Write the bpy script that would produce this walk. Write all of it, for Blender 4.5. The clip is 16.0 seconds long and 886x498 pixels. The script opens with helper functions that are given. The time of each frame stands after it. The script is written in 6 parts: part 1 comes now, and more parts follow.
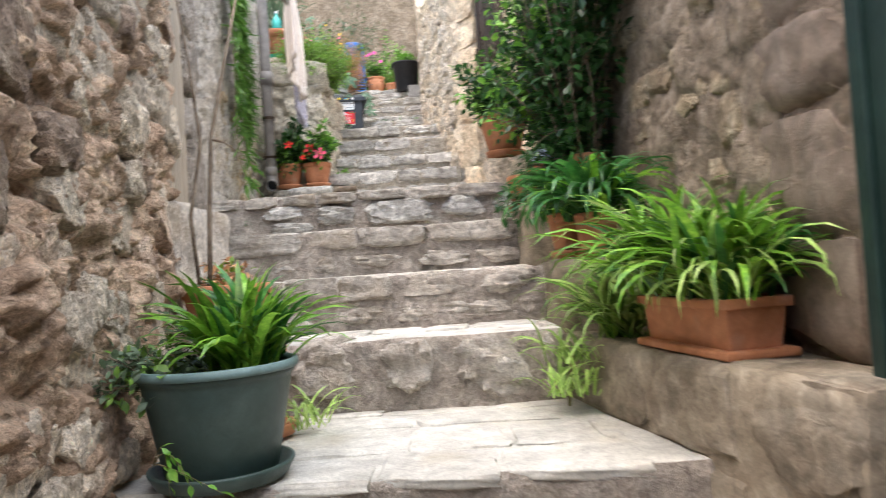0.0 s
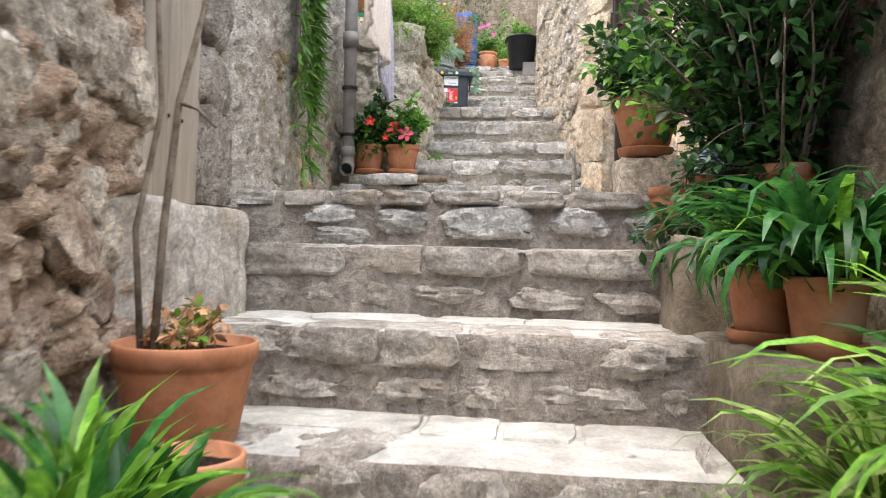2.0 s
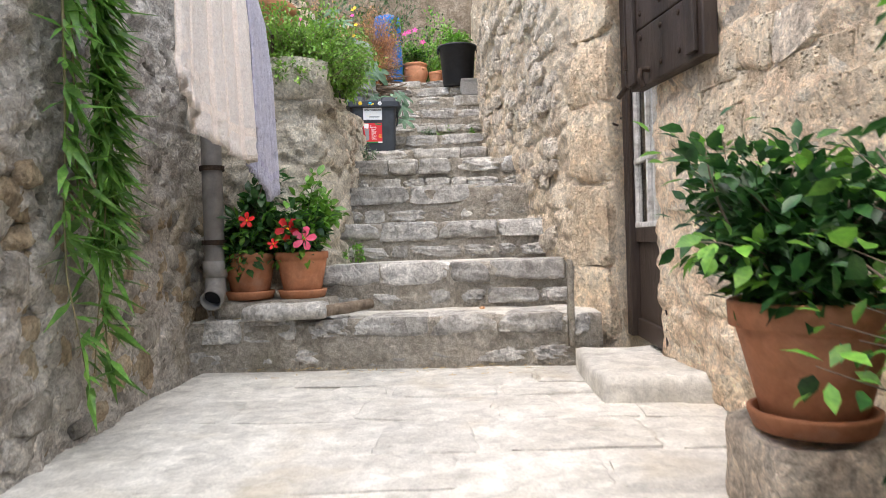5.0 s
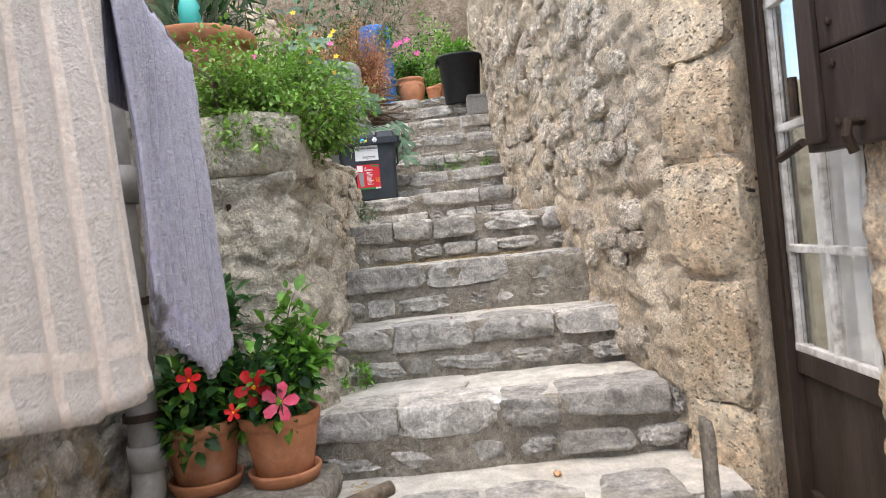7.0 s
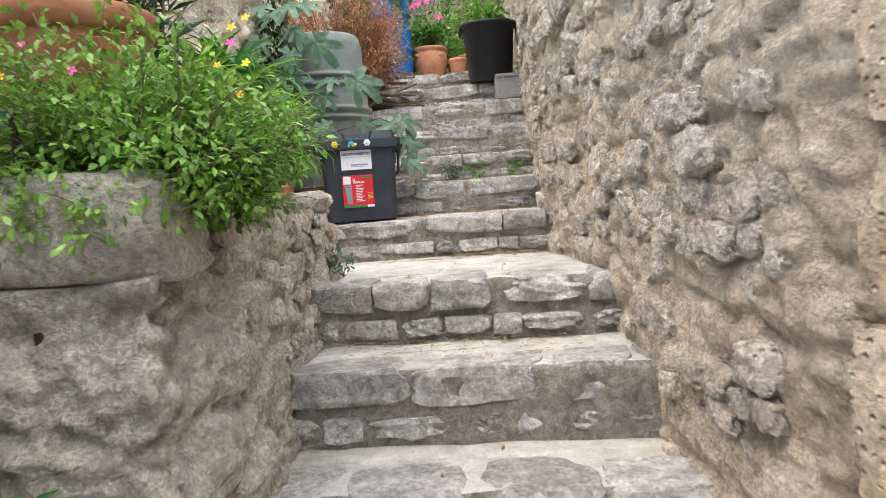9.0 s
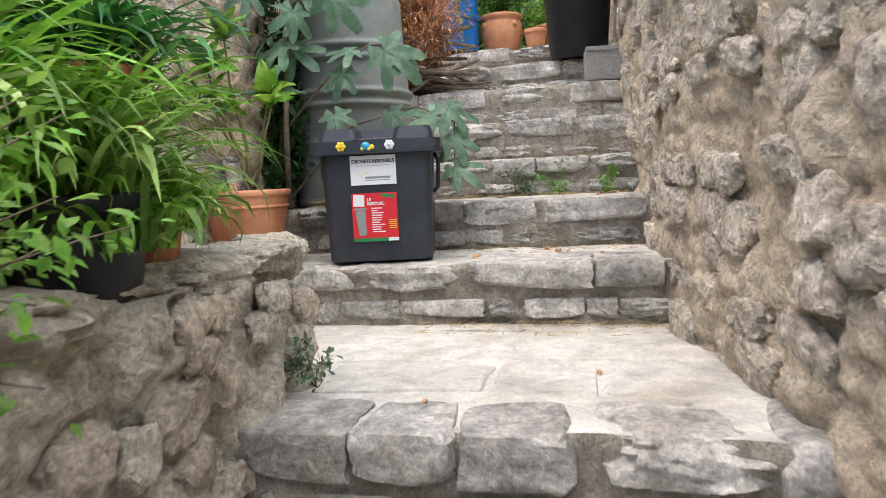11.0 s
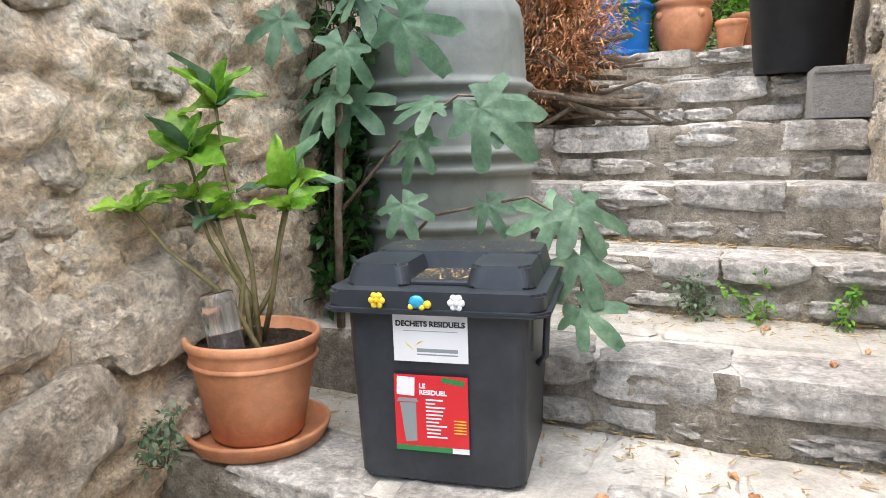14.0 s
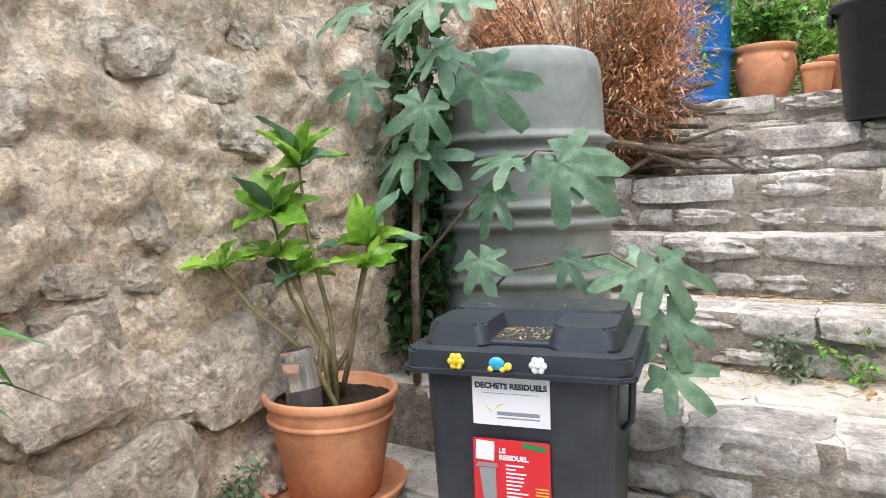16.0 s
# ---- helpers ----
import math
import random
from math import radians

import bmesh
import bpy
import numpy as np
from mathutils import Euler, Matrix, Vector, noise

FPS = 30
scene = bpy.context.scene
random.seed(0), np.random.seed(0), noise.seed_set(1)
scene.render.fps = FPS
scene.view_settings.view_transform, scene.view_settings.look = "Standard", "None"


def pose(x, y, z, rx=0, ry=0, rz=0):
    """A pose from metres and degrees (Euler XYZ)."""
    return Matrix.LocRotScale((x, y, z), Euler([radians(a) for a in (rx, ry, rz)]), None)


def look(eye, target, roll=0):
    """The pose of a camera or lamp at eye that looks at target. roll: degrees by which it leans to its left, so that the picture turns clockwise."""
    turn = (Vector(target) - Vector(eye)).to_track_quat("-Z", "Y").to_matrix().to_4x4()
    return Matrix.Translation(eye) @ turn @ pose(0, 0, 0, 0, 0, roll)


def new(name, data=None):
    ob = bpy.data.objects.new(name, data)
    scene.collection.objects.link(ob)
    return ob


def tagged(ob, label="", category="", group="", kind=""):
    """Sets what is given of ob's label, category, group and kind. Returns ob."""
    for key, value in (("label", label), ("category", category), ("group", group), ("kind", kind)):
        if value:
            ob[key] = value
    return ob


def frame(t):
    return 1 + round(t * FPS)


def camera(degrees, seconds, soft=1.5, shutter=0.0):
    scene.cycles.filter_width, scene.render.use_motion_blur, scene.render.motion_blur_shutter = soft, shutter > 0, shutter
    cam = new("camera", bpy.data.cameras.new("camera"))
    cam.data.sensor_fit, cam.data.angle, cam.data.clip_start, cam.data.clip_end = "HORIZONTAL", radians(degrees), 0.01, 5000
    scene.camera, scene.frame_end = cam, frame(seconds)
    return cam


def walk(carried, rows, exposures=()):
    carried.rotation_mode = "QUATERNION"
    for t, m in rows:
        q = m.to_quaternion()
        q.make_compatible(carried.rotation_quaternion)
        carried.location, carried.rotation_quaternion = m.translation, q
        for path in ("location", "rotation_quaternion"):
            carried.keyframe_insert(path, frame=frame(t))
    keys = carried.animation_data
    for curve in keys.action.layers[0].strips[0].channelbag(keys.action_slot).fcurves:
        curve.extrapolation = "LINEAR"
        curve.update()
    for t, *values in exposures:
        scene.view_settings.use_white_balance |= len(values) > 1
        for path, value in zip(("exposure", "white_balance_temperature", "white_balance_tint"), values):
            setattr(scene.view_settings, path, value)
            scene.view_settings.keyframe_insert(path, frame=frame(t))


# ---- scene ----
cam = camera(64.4, 16.0, 0.45, 0.25)
METRES, EYE, TILT, LEAN, TURN = 9.0, 1.5, 0.0, 0.0, 0.0
ROWS = [
    (0.0, 0.0, 0.0, 0.0, 0.1, 1.54, 3.82),
    (0.5, 0.0067, 0.0359, 0.0066, 11.57, 0.5, 0.88),
    (1.0, 0.0125, 0.0605, 0.0098, 13.2, -0.77, 1.1),
    (1.5, 0.0033, 0.0997, 0.0154, 13.24, -0.13, -2.28),
    (2.0, -0.0, 0.1356, 0.0251, 8.31, 0.38, -1.33),
    (2.5, -0.0018, 0.1832, 0.0397, 7.99, 1.04, 0.45),
    (3.0, -0.0039, 0.2099, 0.0664, 7.84, 1.77, 1.21),
    (3.5, -0.0145, 0.2436, 0.0776, 8.16, 2.73, 0.03),
    (4.0, -0.0172, 0.2783, 0.0869, 4.14, 0.15, 1.8),
    (6.5, -0.0457, 0.4533, 0.1731, 2.01, -0.97, 2.24),
    (7.0, -0.0469, 0.4865, 0.1795, 2.75, -0.94, 5.99),
    (7.5, -0.0459, 0.5192, 0.2032, 2.12, -2.34, 3.34),
    (8.0, -0.0403, 0.5564, 0.2139, 2.68, -2.83, 2.87),
    (8.5, -0.0367, 0.5802, 0.2285, 3.39, -4.67, 3.57),
    (9.0, -0.0363, 0.6261, 0.2291, 5.4, -4.45, 4.22),
    (11.5, -0.0441, 0.8156, 0.255, 13.86, -5.53, 3.02),
    (12.0, -0.0412, 0.852, 0.2645, 16.78, -5.21, 3.57),
    (12.5, -0.0438, 0.8659, 0.2772, 18.72, -6.2, 2.94),
    (13.0, -0.0512, 0.8861, 0.2775, 20.2, -6.61, 2.19),
    (13.5, -0.0562, 0.9025, 0.2955, 21.8, -7.95, 1.49),
    (14.0, -0.0554, 0.9082, 0.301, 24.98, -8.56, 1.32),
    (14.5, -0.0566, 0.9091, 0.3023, 25.37, -7.93, 1.48),
    (15.0, -0.0555, 0.9097, 0.3027, 25.65, -6.69, 1.79),
    (15.5, -0.0558, 0.9104, 0.304, 28.46, -5.62, 2.22),
    (16.0, -0.0587, 0.9099, 0.3044, 30.7, -4.82, 1.88),
]
walk(cam, [(t, pose(0, 0, EYE, TILT, LEAN, TURN) @ pose(METRES * x, METRES * y, METRES * z, 90 + pitch, roll, yaw)) for t, x, y, z, yaw, pitch, roll in ROWS], [(0.0, 1.9), (3.5, 1.74), (6.5, 1.52), (9.0, 1.46), (11.5, 1.44), (13.0, 1.7), (16.0, 1.88)])

# ---- light ----
world = bpy.data.worlds.new("sky")
scene.world = world
world.use_nodes = True
wn = world.node_tree
wn.nodes.clear()
sky = wn.nodes.new("ShaderNodeTexSky")
sky.sky_type = "NISHITA"
sky.sun_disc = False
sky.sun_elevation, sky.sun_rotation = radians(64), radians(236)
sky.air_density, sky.dust_density = 1.0, 3.0
bg = wn.nodes.new("ShaderNodeBackground")
bg.inputs["Strength"].default_value = 0.15
wo = wn.nodes.new("ShaderNodeOutputWorld")
wn.links.new(sky.outputs[0], bg.inputs[0])
wn.links.new(bg.outputs[0], wo.inputs[0])
sun = new("sun", bpy.data.lights.new("sun", "SUN"))
sun.data.energy, sun.data.angle, sun.data.color = 1.6, radians(80), (1.0, 0.96, 0.90)
sun.matrix_world = look((0, 0, 30), (-12, 8, 0))

# ---- materials ----


def mat(name, colors, scale=6.0, rough=0.85, bump=0.3, fine=60.0, metal=0.0, vary=0.12, pits=0.0, spec=0.3, dist=0.02, stain=None, streak=1.0, mottle=0.1, grain=0.1, chip=0.0):
    """A weathered surface: two scales of mottling, optional pits and stains, relief."""
    m = bpy.data.materials.new(name)
    m.use_nodes = True
    nt = m.node_tree
    N, L = nt.nodes, nt.links
    b = N["Principled BSDF"]
    geo = N.new("ShaderNodeNewGeometry")
    mp = N.new("ShaderNodeMapping")
    mp.inputs["Scale"].default_value = (1, 1, streak)
    L.new(geo.outputs["Position"], mp.inputs["Vector"])
    n1 = N.new("ShaderNodeTexNoise")
    n1.inputs["Scale"].default_value, n1.inputs["Detail"].default_value, n1.inputs["Roughness"].default_value = scale, 8, 0.65
    n2 = N.new("ShaderNodeTexNoise")
    n2.inputs["Scale"].default_value, n2.inputs["Detail"].default_value, n2.inputs["Roughness"].default_value = fine * 1.5, 9, 0.72
    for n in (n1, n2):
        L.new(mp.outputs[0], n.inputs["Vector"])
    ramp = N.new("ShaderNodeValToRGB")
    while len(ramp.color_ramp.elements) < len(colors):
        ramp.color_ramp.elements.new(0.5)
    for i, c in enumerate(colors):
        e = ramp.color_ramp.elements[i]
        e.position = 0.3 + 0.4 * i / max(1, len(colors) - 1)
        e.color = (*c, 1)
    L.new(n1.outputs[0], ramp.inputs[0])
    out = ramp.outputs[0]

    def mult(color, value, lo, hi):
        r = N.new("ShaderNodeMapRange")
        r.inputs["From Min"].default_value, r.inputs["From Max"].default_value = 0.3, 0.7
        r.inputs["To Min"].default_value, r.inputs["To Max"].default_value = lo, hi
        L.new(value, r.inputs[0])
        x = N.new("ShaderNodeMix")
        x.data_type, x.blend_type = "RGBA", "MULTIPLY"
        x.inputs[0].default_value = 1
        L.new(color, x.inputs[6])
        L.new(r.outputs[0], x.inputs[7])
        return x.outputs[2]

    out = mult(out, n2.outputs[0], 1 - 0.9 * grain, 1 + 0.9 * grain)
    n4 = N.new("ShaderNodeTexNoise")
    n4.inputs["Scale"].default_value, n4.inputs["Detail"].default_value, n4.inputs["Distortion"].default_value = scale * 3.1, 7, 0.8
    L.new(mp.outputs[0], n4.inputs["Vector"])
    out = mult(out, n4.outputs[0], 1 - 1.5 * mottle, 1 + 1.5 * mottle)
    info = N.new("ShaderNodeObjectInfo")
    r = N.new("ShaderNodeMapRange")
    r.inputs["To Min"].default_value, r.inputs["To Max"].default_value = 1 - vary, 1 + vary
    L.new(info.outputs["Random"], r.inputs[0])
    x = N.new("ShaderNodeMix")
    x.data_type, x.blend_type = "RGBA", "MULTIPLY"
    x.inputs[0].default_value = 1
    L.new(out, x.inputs[6])
    L.new(r.outputs[0], x.inputs[7])
    out = x.outputs[2]
    if stain:
        n3 = N.new("ShaderNodeTexNoise")
        n3.inputs["Scale"].default_value, n3.inputs["Detail"].default_value = stain[1], 5
        L.new(geo.outputs["Position"], n3.inputs["Vector"])
        s = N.new("ShaderNodeMapRange")
        s.inputs["From Min"].default_value, s.inputs["From Max"].default_value = stain[2], stain[2] + 0.13
        s.inputs["To Max"].default_value = stain[3]
        L.new(n3.outputs[0], s.inputs[0])
        x = N.new("ShaderNodeMix")
        x.data_type = "RGBA"
        L.new(s.outputs[0], x.inputs[0])
        L.new(out, x.inputs[6])
        x.inputs[7].default_value = (*stain[0], 1)
        out = x.outputs[2]
    height = N.new("ShaderNodeMath")
    height.operation = "ADD"
    L.new(n1.outputs[0], height.inputs[0])
    half = N.new("ShaderNodeMath")
    half.operation = "MULTIPLY"
    half.inputs[1].default_value = 0.8
    L.new(n2.outputs[0], half.inputs[0])
    L.new(half.outputs[0], height.inputs[1])
    mid = N.new("ShaderNodeMath")
    L.new(height.outputs[0], mid.inputs[0])
    L.new(n4.outputs[0], mid.inputs[1])
    h = mid.outputs[0]
    if chip:
        warp = N.new("ShaderNodeMix")
        warp.data_type, warp.blend_type = "RGBA", "ADD"
        warp.inputs[0].default_value = 0.12
        L.new(mp.outputs[0], warp.inputs[6])
        L.new(n1.outputs[1], warp.inputs[7])
        vc = N.new("ShaderNodeTexVoronoi")
        vc.inputs["Scale"].default_value = 15 if chip > 0.4 else 24
        L.new(warp.outputs[2], vc.inputs["Vector"])
        sep = N.new("ShaderNodeSeparateColor")
        L.new(vc.outputs["Color"], sep.inputs[0])
        amt = N.new("ShaderNodeMath")
        amt.operation = "MULTIPLY_ADD"
        amt.inputs[1].default_value = chip
        L.new(sep.outputs[0], amt.inputs[0])
        L.new(h, amt.inputs[2])
        h = amt.outputs[0]
    if pits:
        v = N.new("ShaderNodeTexVoronoi")
        v.inputs["Scale"].default_value = 45
        L.new(mp.outputs[0], v.inputs["Vector"])
        pr = N.new("ShaderNodeMapRange")
        pr.inputs["From Max"].default_value = 0.32
        pr.inputs["To Min"].default_value, pr.inputs["To Max"].default_value = -pits, 0
        L.new(v.outputs["Distance"], pr.inputs[0])
        gate = N.new("ShaderNodeMath")
        gate.operation = "MULTIPLY"
        L.new(pr.outputs[0], gate.inputs[0])
        L.new(n1.outputs[0], gate.inputs[1])
        a = N.new("ShaderNodeMath")
        L.new(h, a.inputs[0])
        L.new(gate.outputs[0], a.inputs[1])
        h = a.outputs[0]
    bp = N.new("ShaderNodeBump")
    bp.inputs["Strength"].default_value, bp.inputs["Distance"].default_value = bump, dist
    L.new(h, bp.inputs["Height"])
    L.new(bp.outputs[0], b.inputs["Normal"])
    L.new(out, b.inputs["Base Color"])
    b.inputs["Roughness"].default_value, b.inputs["Metallic"].default_value = rough, metal
    b.inputs["Specular IOR Level"].default_value = spec
    return m


def leafy(name, colors, rough=0.4, through_light=0.35, scale=30.0):
    m = mat(name, colors, scale, rough, 0.15, 150, vary=0.2, spec=0.45, dist=0.004)
    nt = m.node_tree
    b = nt.nodes["Principled BSDF"]
    island = nt.nodes["Geometry"]
    mix = nt.nodes.new("ShaderNodeHueSaturation")
    src = b.inputs["Base Color"].links[0].from_socket
    mr = nt.nodes.new("ShaderNodeMapRange")
    mr.inputs["To Min"].default_value, mr.inputs["To Max"].default_value = 0.6, 1.45
    nt.links.new(island.outputs["Random Per Island"], mr.inputs[0])
    nt.links.new(mr.outputs[0], mix.inputs["Value"])
    nt.links.new(src, mix.inputs["Color"])
    nt.links.new(mix.outputs[0], b.inputs["Base Color"])
    tr = nt.nodes.new("ShaderNodeBsdfTranslucent")
    nt.links.new(mix.outputs[0], tr.inputs["Color"])
    ms = nt.nodes.new("ShaderNodeMixShader")
    ms.inputs[0].default_value = through_light
    o = nt.nodes["Material Output"]
    nt.links.new(b.outputs[0], ms.inputs[1])
    nt.links.new(tr.outputs[0], ms.inputs[2])
    nt.links.new(ms.outputs[0], o.inputs["Surface"])
    return m


M = {
    "stone": mat("limestone", [(0.196, 0.170, 0.141), (0.355, 0.320, 0.272), (0.511, 0.470, 0.403)], 7, 0.9, 0.94, 55, vary=0.22, pits=0.6, dist=0.025, mottle=0.22, grain=0.44, chip=0.5),
    "stone_warm": mat("warm_limestone", [(0.236, 0.170, 0.105), (0.413, 0.320, 0.209), (0.531, 0.450, 0.323)], 7, 0.9, 1.00, 50, vary=0.2, pits=1.0, dist=0.025, mottle=0.22, grain=0.44, chip=0.5),
    "stone_dark": mat("dark_fieldstone", [(0.188, 0.132, 0.099), (0.451, 0.336, 0.254), (0.760, 0.637, 0.492)], 9, 0.92, 1.00, 60, vary=0.28, pits=0.8, stain=((0.281, 0.160, 0.087), 3.0, 0.56, 0.5), dist=0.025, mottle=0.22, grain=0.44, chip=0.5),
    "mortar": mat("lime_mortar", [(0.60, 0.475, 0.34), (0.75, 0.63, 0.475), (0.83, 0.725, 0.57)], 7, 0.95, 1.0, 70, vary=0.0, pits=0.6, dist=0.03, mottle=0.18, grain=0.4, chip=0.35),
    "mortar_dark": mat("old_earth_mortar", [(0.30, 0.195, 0.13), (0.56, 0.40, 0.285), (0.79, 0.62, 0.45)], 10, 0.95, 1.00, 70, vary=0.0, pits=0.8, dist=0.025, mottle=0.22, grain=0.44, chip=0.5),
    "render": mat("grey_lime_render", [(0.36, 0.315, 0.265), (0.535, 0.487, 0.425), (0.70, 0.65, 0.585)], 12, 0.95, 1.00, 60, vary=0.0, pits=0.9, stain=((0.375, 0.300, 0.175), 2.2, 0.56, 0.5), dist=0.025, mottle=0.22, grain=0.44, chip=0.35),
    "render_warm": mat("beige_lime_render", [(0.60, 0.43, 0.285), (0.80, 0.64, 0.46), (0.84, 0.76, 0.62)], 11, 0.95, 0.94, 70, vary=0.0, pits=0.25, stain=((0.263, 0.190, 0.097), 2.6, 0.58, 0.25), dist=0.025, mottle=0.22, grain=0.44, chip=0.35),
    "step": mat("grey_step_stone", [(0.275, 0.255, 0.228), (0.46, 0.437, 0.40), (0.62, 0.597, 0.55)], 8, 0.8, 0.74, 50, vary=0.2, stain=((0.310, 0.250, 0.155), 2.4, 0.60, 0.45), dist=0.025, mottle=0.22, grain=0.44, chip=0.5),
    "step_old": mat("old_step_stone", [(0.29, 0.245, 0.20), (0.47, 0.42, 0.36), (0.62, 0.575, 0.515)], 7, 0.82, 0.81, 55, vary=0.16, stain=((0.310, 0.220, 0.126), 2.8, 0.57, 0.5), dist=0.025, mottle=0.22, grain=0.44, chip=0.5),
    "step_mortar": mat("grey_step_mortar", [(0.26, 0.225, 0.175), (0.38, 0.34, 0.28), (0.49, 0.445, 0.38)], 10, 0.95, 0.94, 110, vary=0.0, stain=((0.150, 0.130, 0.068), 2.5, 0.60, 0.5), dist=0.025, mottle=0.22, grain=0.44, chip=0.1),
    # worn treads, lightened so the light from above is in their colour
    "tread": mat("worn_toplit_tread", [(0.42, 0.395, 0.345), (0.545, 0.52, 0.465), (0.63, 0.605, 0.55)], 4, 0.75, 0.5, 60, vary=0.07, stain=((0.36, 0.30, 0.20), 3.1, 0.58, 0.45), dist=0.02, mottle=0.14, grain=0.26, chip=0.3),
    "tuff": mat("porous_tuff", [(0.50, 0.36, 0.23), (0.68, 0.55, 0.39), (0.76, 0.67, 0.52)], 6, 0.92, 1.00, 40, vary=0.14, pits=3.2, dist=0.025, mottle=0.22, grain=0.44, chip=0.5),
    "ashlar": mat("smooth_ashlar", [(0.234, 0.190, 0.136), (0.356, 0.310, 0.233), (0.440, 0.400, 0.310)], 4, 0.9, 0.54, 80, vary=0.1, dist=0.025, mottle=0.22, grain=0.44, chip=0.5),
    "planterstone": mat("planter_stone", [(0.40, 0.35, 0.27), (0.64, 0.575, 0.465), (0.76, 0.70, 0.59)], 13, 0.92, 0.9, 60, vary=0.1, stain=((0.24, 0.20, 0.13), 3.5, 0.64, 0.35), dist=0.03, mottle=0.16, grain=0.44, chip=0.9),
    "ground": mat("earth_ground", [(0.150, 0.120, 0.078), (0.253, 0.220, 0.155), (0.338, 0.300, 0.223)], 4, 0.95, 0.81, 60, dist=0.025, mottle=0.22, grain=0.44, chip=0.1),
    "stone_pale": mat("pale_boulder", [(0.40, 0.32, 0.24), (0.64, 0.545, 0.43), (0.80, 0.70, 0.575)], 8, 0.92, 1.0, 55, vary=0.16, pits=0.8, dist=0.025, mottle=0.25, grain=0.44, chip=0.4),
    # brown ashlar, a darker copy of the ashlar with shade in its colour
    "ashlar_brown": mat("shaded_brown_ashlar", [(0.15, 0.11, 0.08), (0.24, 0.185, 0.14), (0.31, 0.25, 0.2)], 4, 0.9, 0.6, 80, vary=0.1, mottle=0.2, grain=0.25),
    "tuff_grey": mat("grey_porous_stone", [(0.20, 0.165, 0.135), (0.33, 0.285, 0.24), (0.45, 0.40, 0.35)], 6, 0.95, 1.0, 40, vary=0.08, pits=3.2, dist=0.03, mottle=0.25, grain=0.44, chip=0.4),
    "ledge": mat("tan_ashlar", [(0.18, 0.14, 0.10), (0.28, 0.23, 0.17), (0.37, 0.315, 0.245)], 5, 0.9, 0.6, 70, vary=0.12, dist=0.02, mottle=0.22, grain=0.35, chip=0.3),
    "boulder": mat("grey_boulder", [(0.47, 0.395, 0.31), (0.65, 0.57, 0.465), (0.77, 0.70, 0.60)], 9, 0.92, 1.0, 50, vary=0.12, pits=1.2, dist=0.025, mottle=0.25, grain=0.44, chip=0.4),
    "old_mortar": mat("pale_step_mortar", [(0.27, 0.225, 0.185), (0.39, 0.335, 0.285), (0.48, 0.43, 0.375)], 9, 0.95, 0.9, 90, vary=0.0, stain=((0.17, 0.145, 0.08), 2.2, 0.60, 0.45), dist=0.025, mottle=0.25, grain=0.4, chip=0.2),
    # brown render, darkened so the shadow on the lower right wall is in its colour
    "render_brown_shaded": mat("shaded_brown_lime_render", [(0.19, 0.145, 0.10), (0.30, 0.235, 0.17), (0.40, 0.33, 0.25)], 9, 0.95, 0.9, 80, vary=0.0, pits=0.4, stain=((0.13, 0.09, 0.055), 2.2, 0.56, 0.5), dist=0.025, mottle=0.25, grain=0.44, chip=0.35),
}

# ---- shape helpers ----
RNG = np.random.RandomState(7)


def lattice(p, seed):
    """Smooth value noise in -1..1 for an array of 3D points."""
    i = np.floor(p).astype(np.int64)
    f = p - i
    f = f * f * (3 - 2 * f)

    def rnd(a, b, c):
        h = (a * 374761393 + b * 668265263 + c * 2147483647 + seed * 1274126177) & 0x7FFFFFFF
        h = ((h ^ (h >> 13)) * 1274126177) & 0x7FFFFFFF
        return ((h ^ (h >> 16)) & 0xFFFF) / 32767.5 - 1

    v = 0
    for a in (0, 1):
        for b in (0, 1):
            for c in (0, 1):
                w = (f[..., 0] if a else 1 - f[..., 0]) * (f[..., 1] if b else 1 - f[..., 1]) * (f[..., 2] if c else 1 - f[..., 2])
                v = v + w * rnd(i[..., 0] + a, i[..., 1] + b, i[..., 2] + c)
    return v


def rocky(p, freq, seed=0, octaves=4, gain=0.5):
    v, a = 0, 1.0
    for k in range(octaves):
        v = v + a * lattice(p * freq, seed + k)
        freq, a = freq * 2.03, a * gain
    return v


def from_grid(verts, nu, nv, closed=False):
    faces = []
    for i in range(nu - 1 + (1 if closed else 0)):
        for j in range(nv - 1):
            a, b = (i % nu) * nv, ((i + 1) % nu) * nv
            faces.append((a + j, b + j, b + j + 1, a + j + 1))
    return faces


def mesh_object(name, verts, faces, material, parent=None, label="", smooth=True):
    me = bpy.data.meshes.new(name)
    me.from_pydata([tuple(v) for v in verts], [], faces)
    if smooth:
        me.shade_smooth()
    me.materials.append(material)
    ob = new(name, me)
    if parent:
        ob.parent = parent
    if label:
        ob["label"] = label
    return ob


def part(name, bm, material, parent=None, label="", smooth=False):
    """Links a bmesh as one mesh object under a thing or a part."""
    me = bpy.data.meshes.new(name)
    bmesh.ops.recalc_face_normals(bm, faces=bm.faces)
    bm.to_mesh(me)
    bm.free()
    if smooth:
        me.shade_smooth()
    me.materials.append(material)
    ob = new(name, me)
    if parent:
        ob.parent = parent
    if label:
        ob["label"] = label
    return ob


def thing(name, label, category, m=None, group="", kind=""):
    ob = new(name)
    ob.empty_display_size = 0.05
    if m is not None:
        ob.matrix_basis = m
    return tagged(ob, label, category, group, kind)


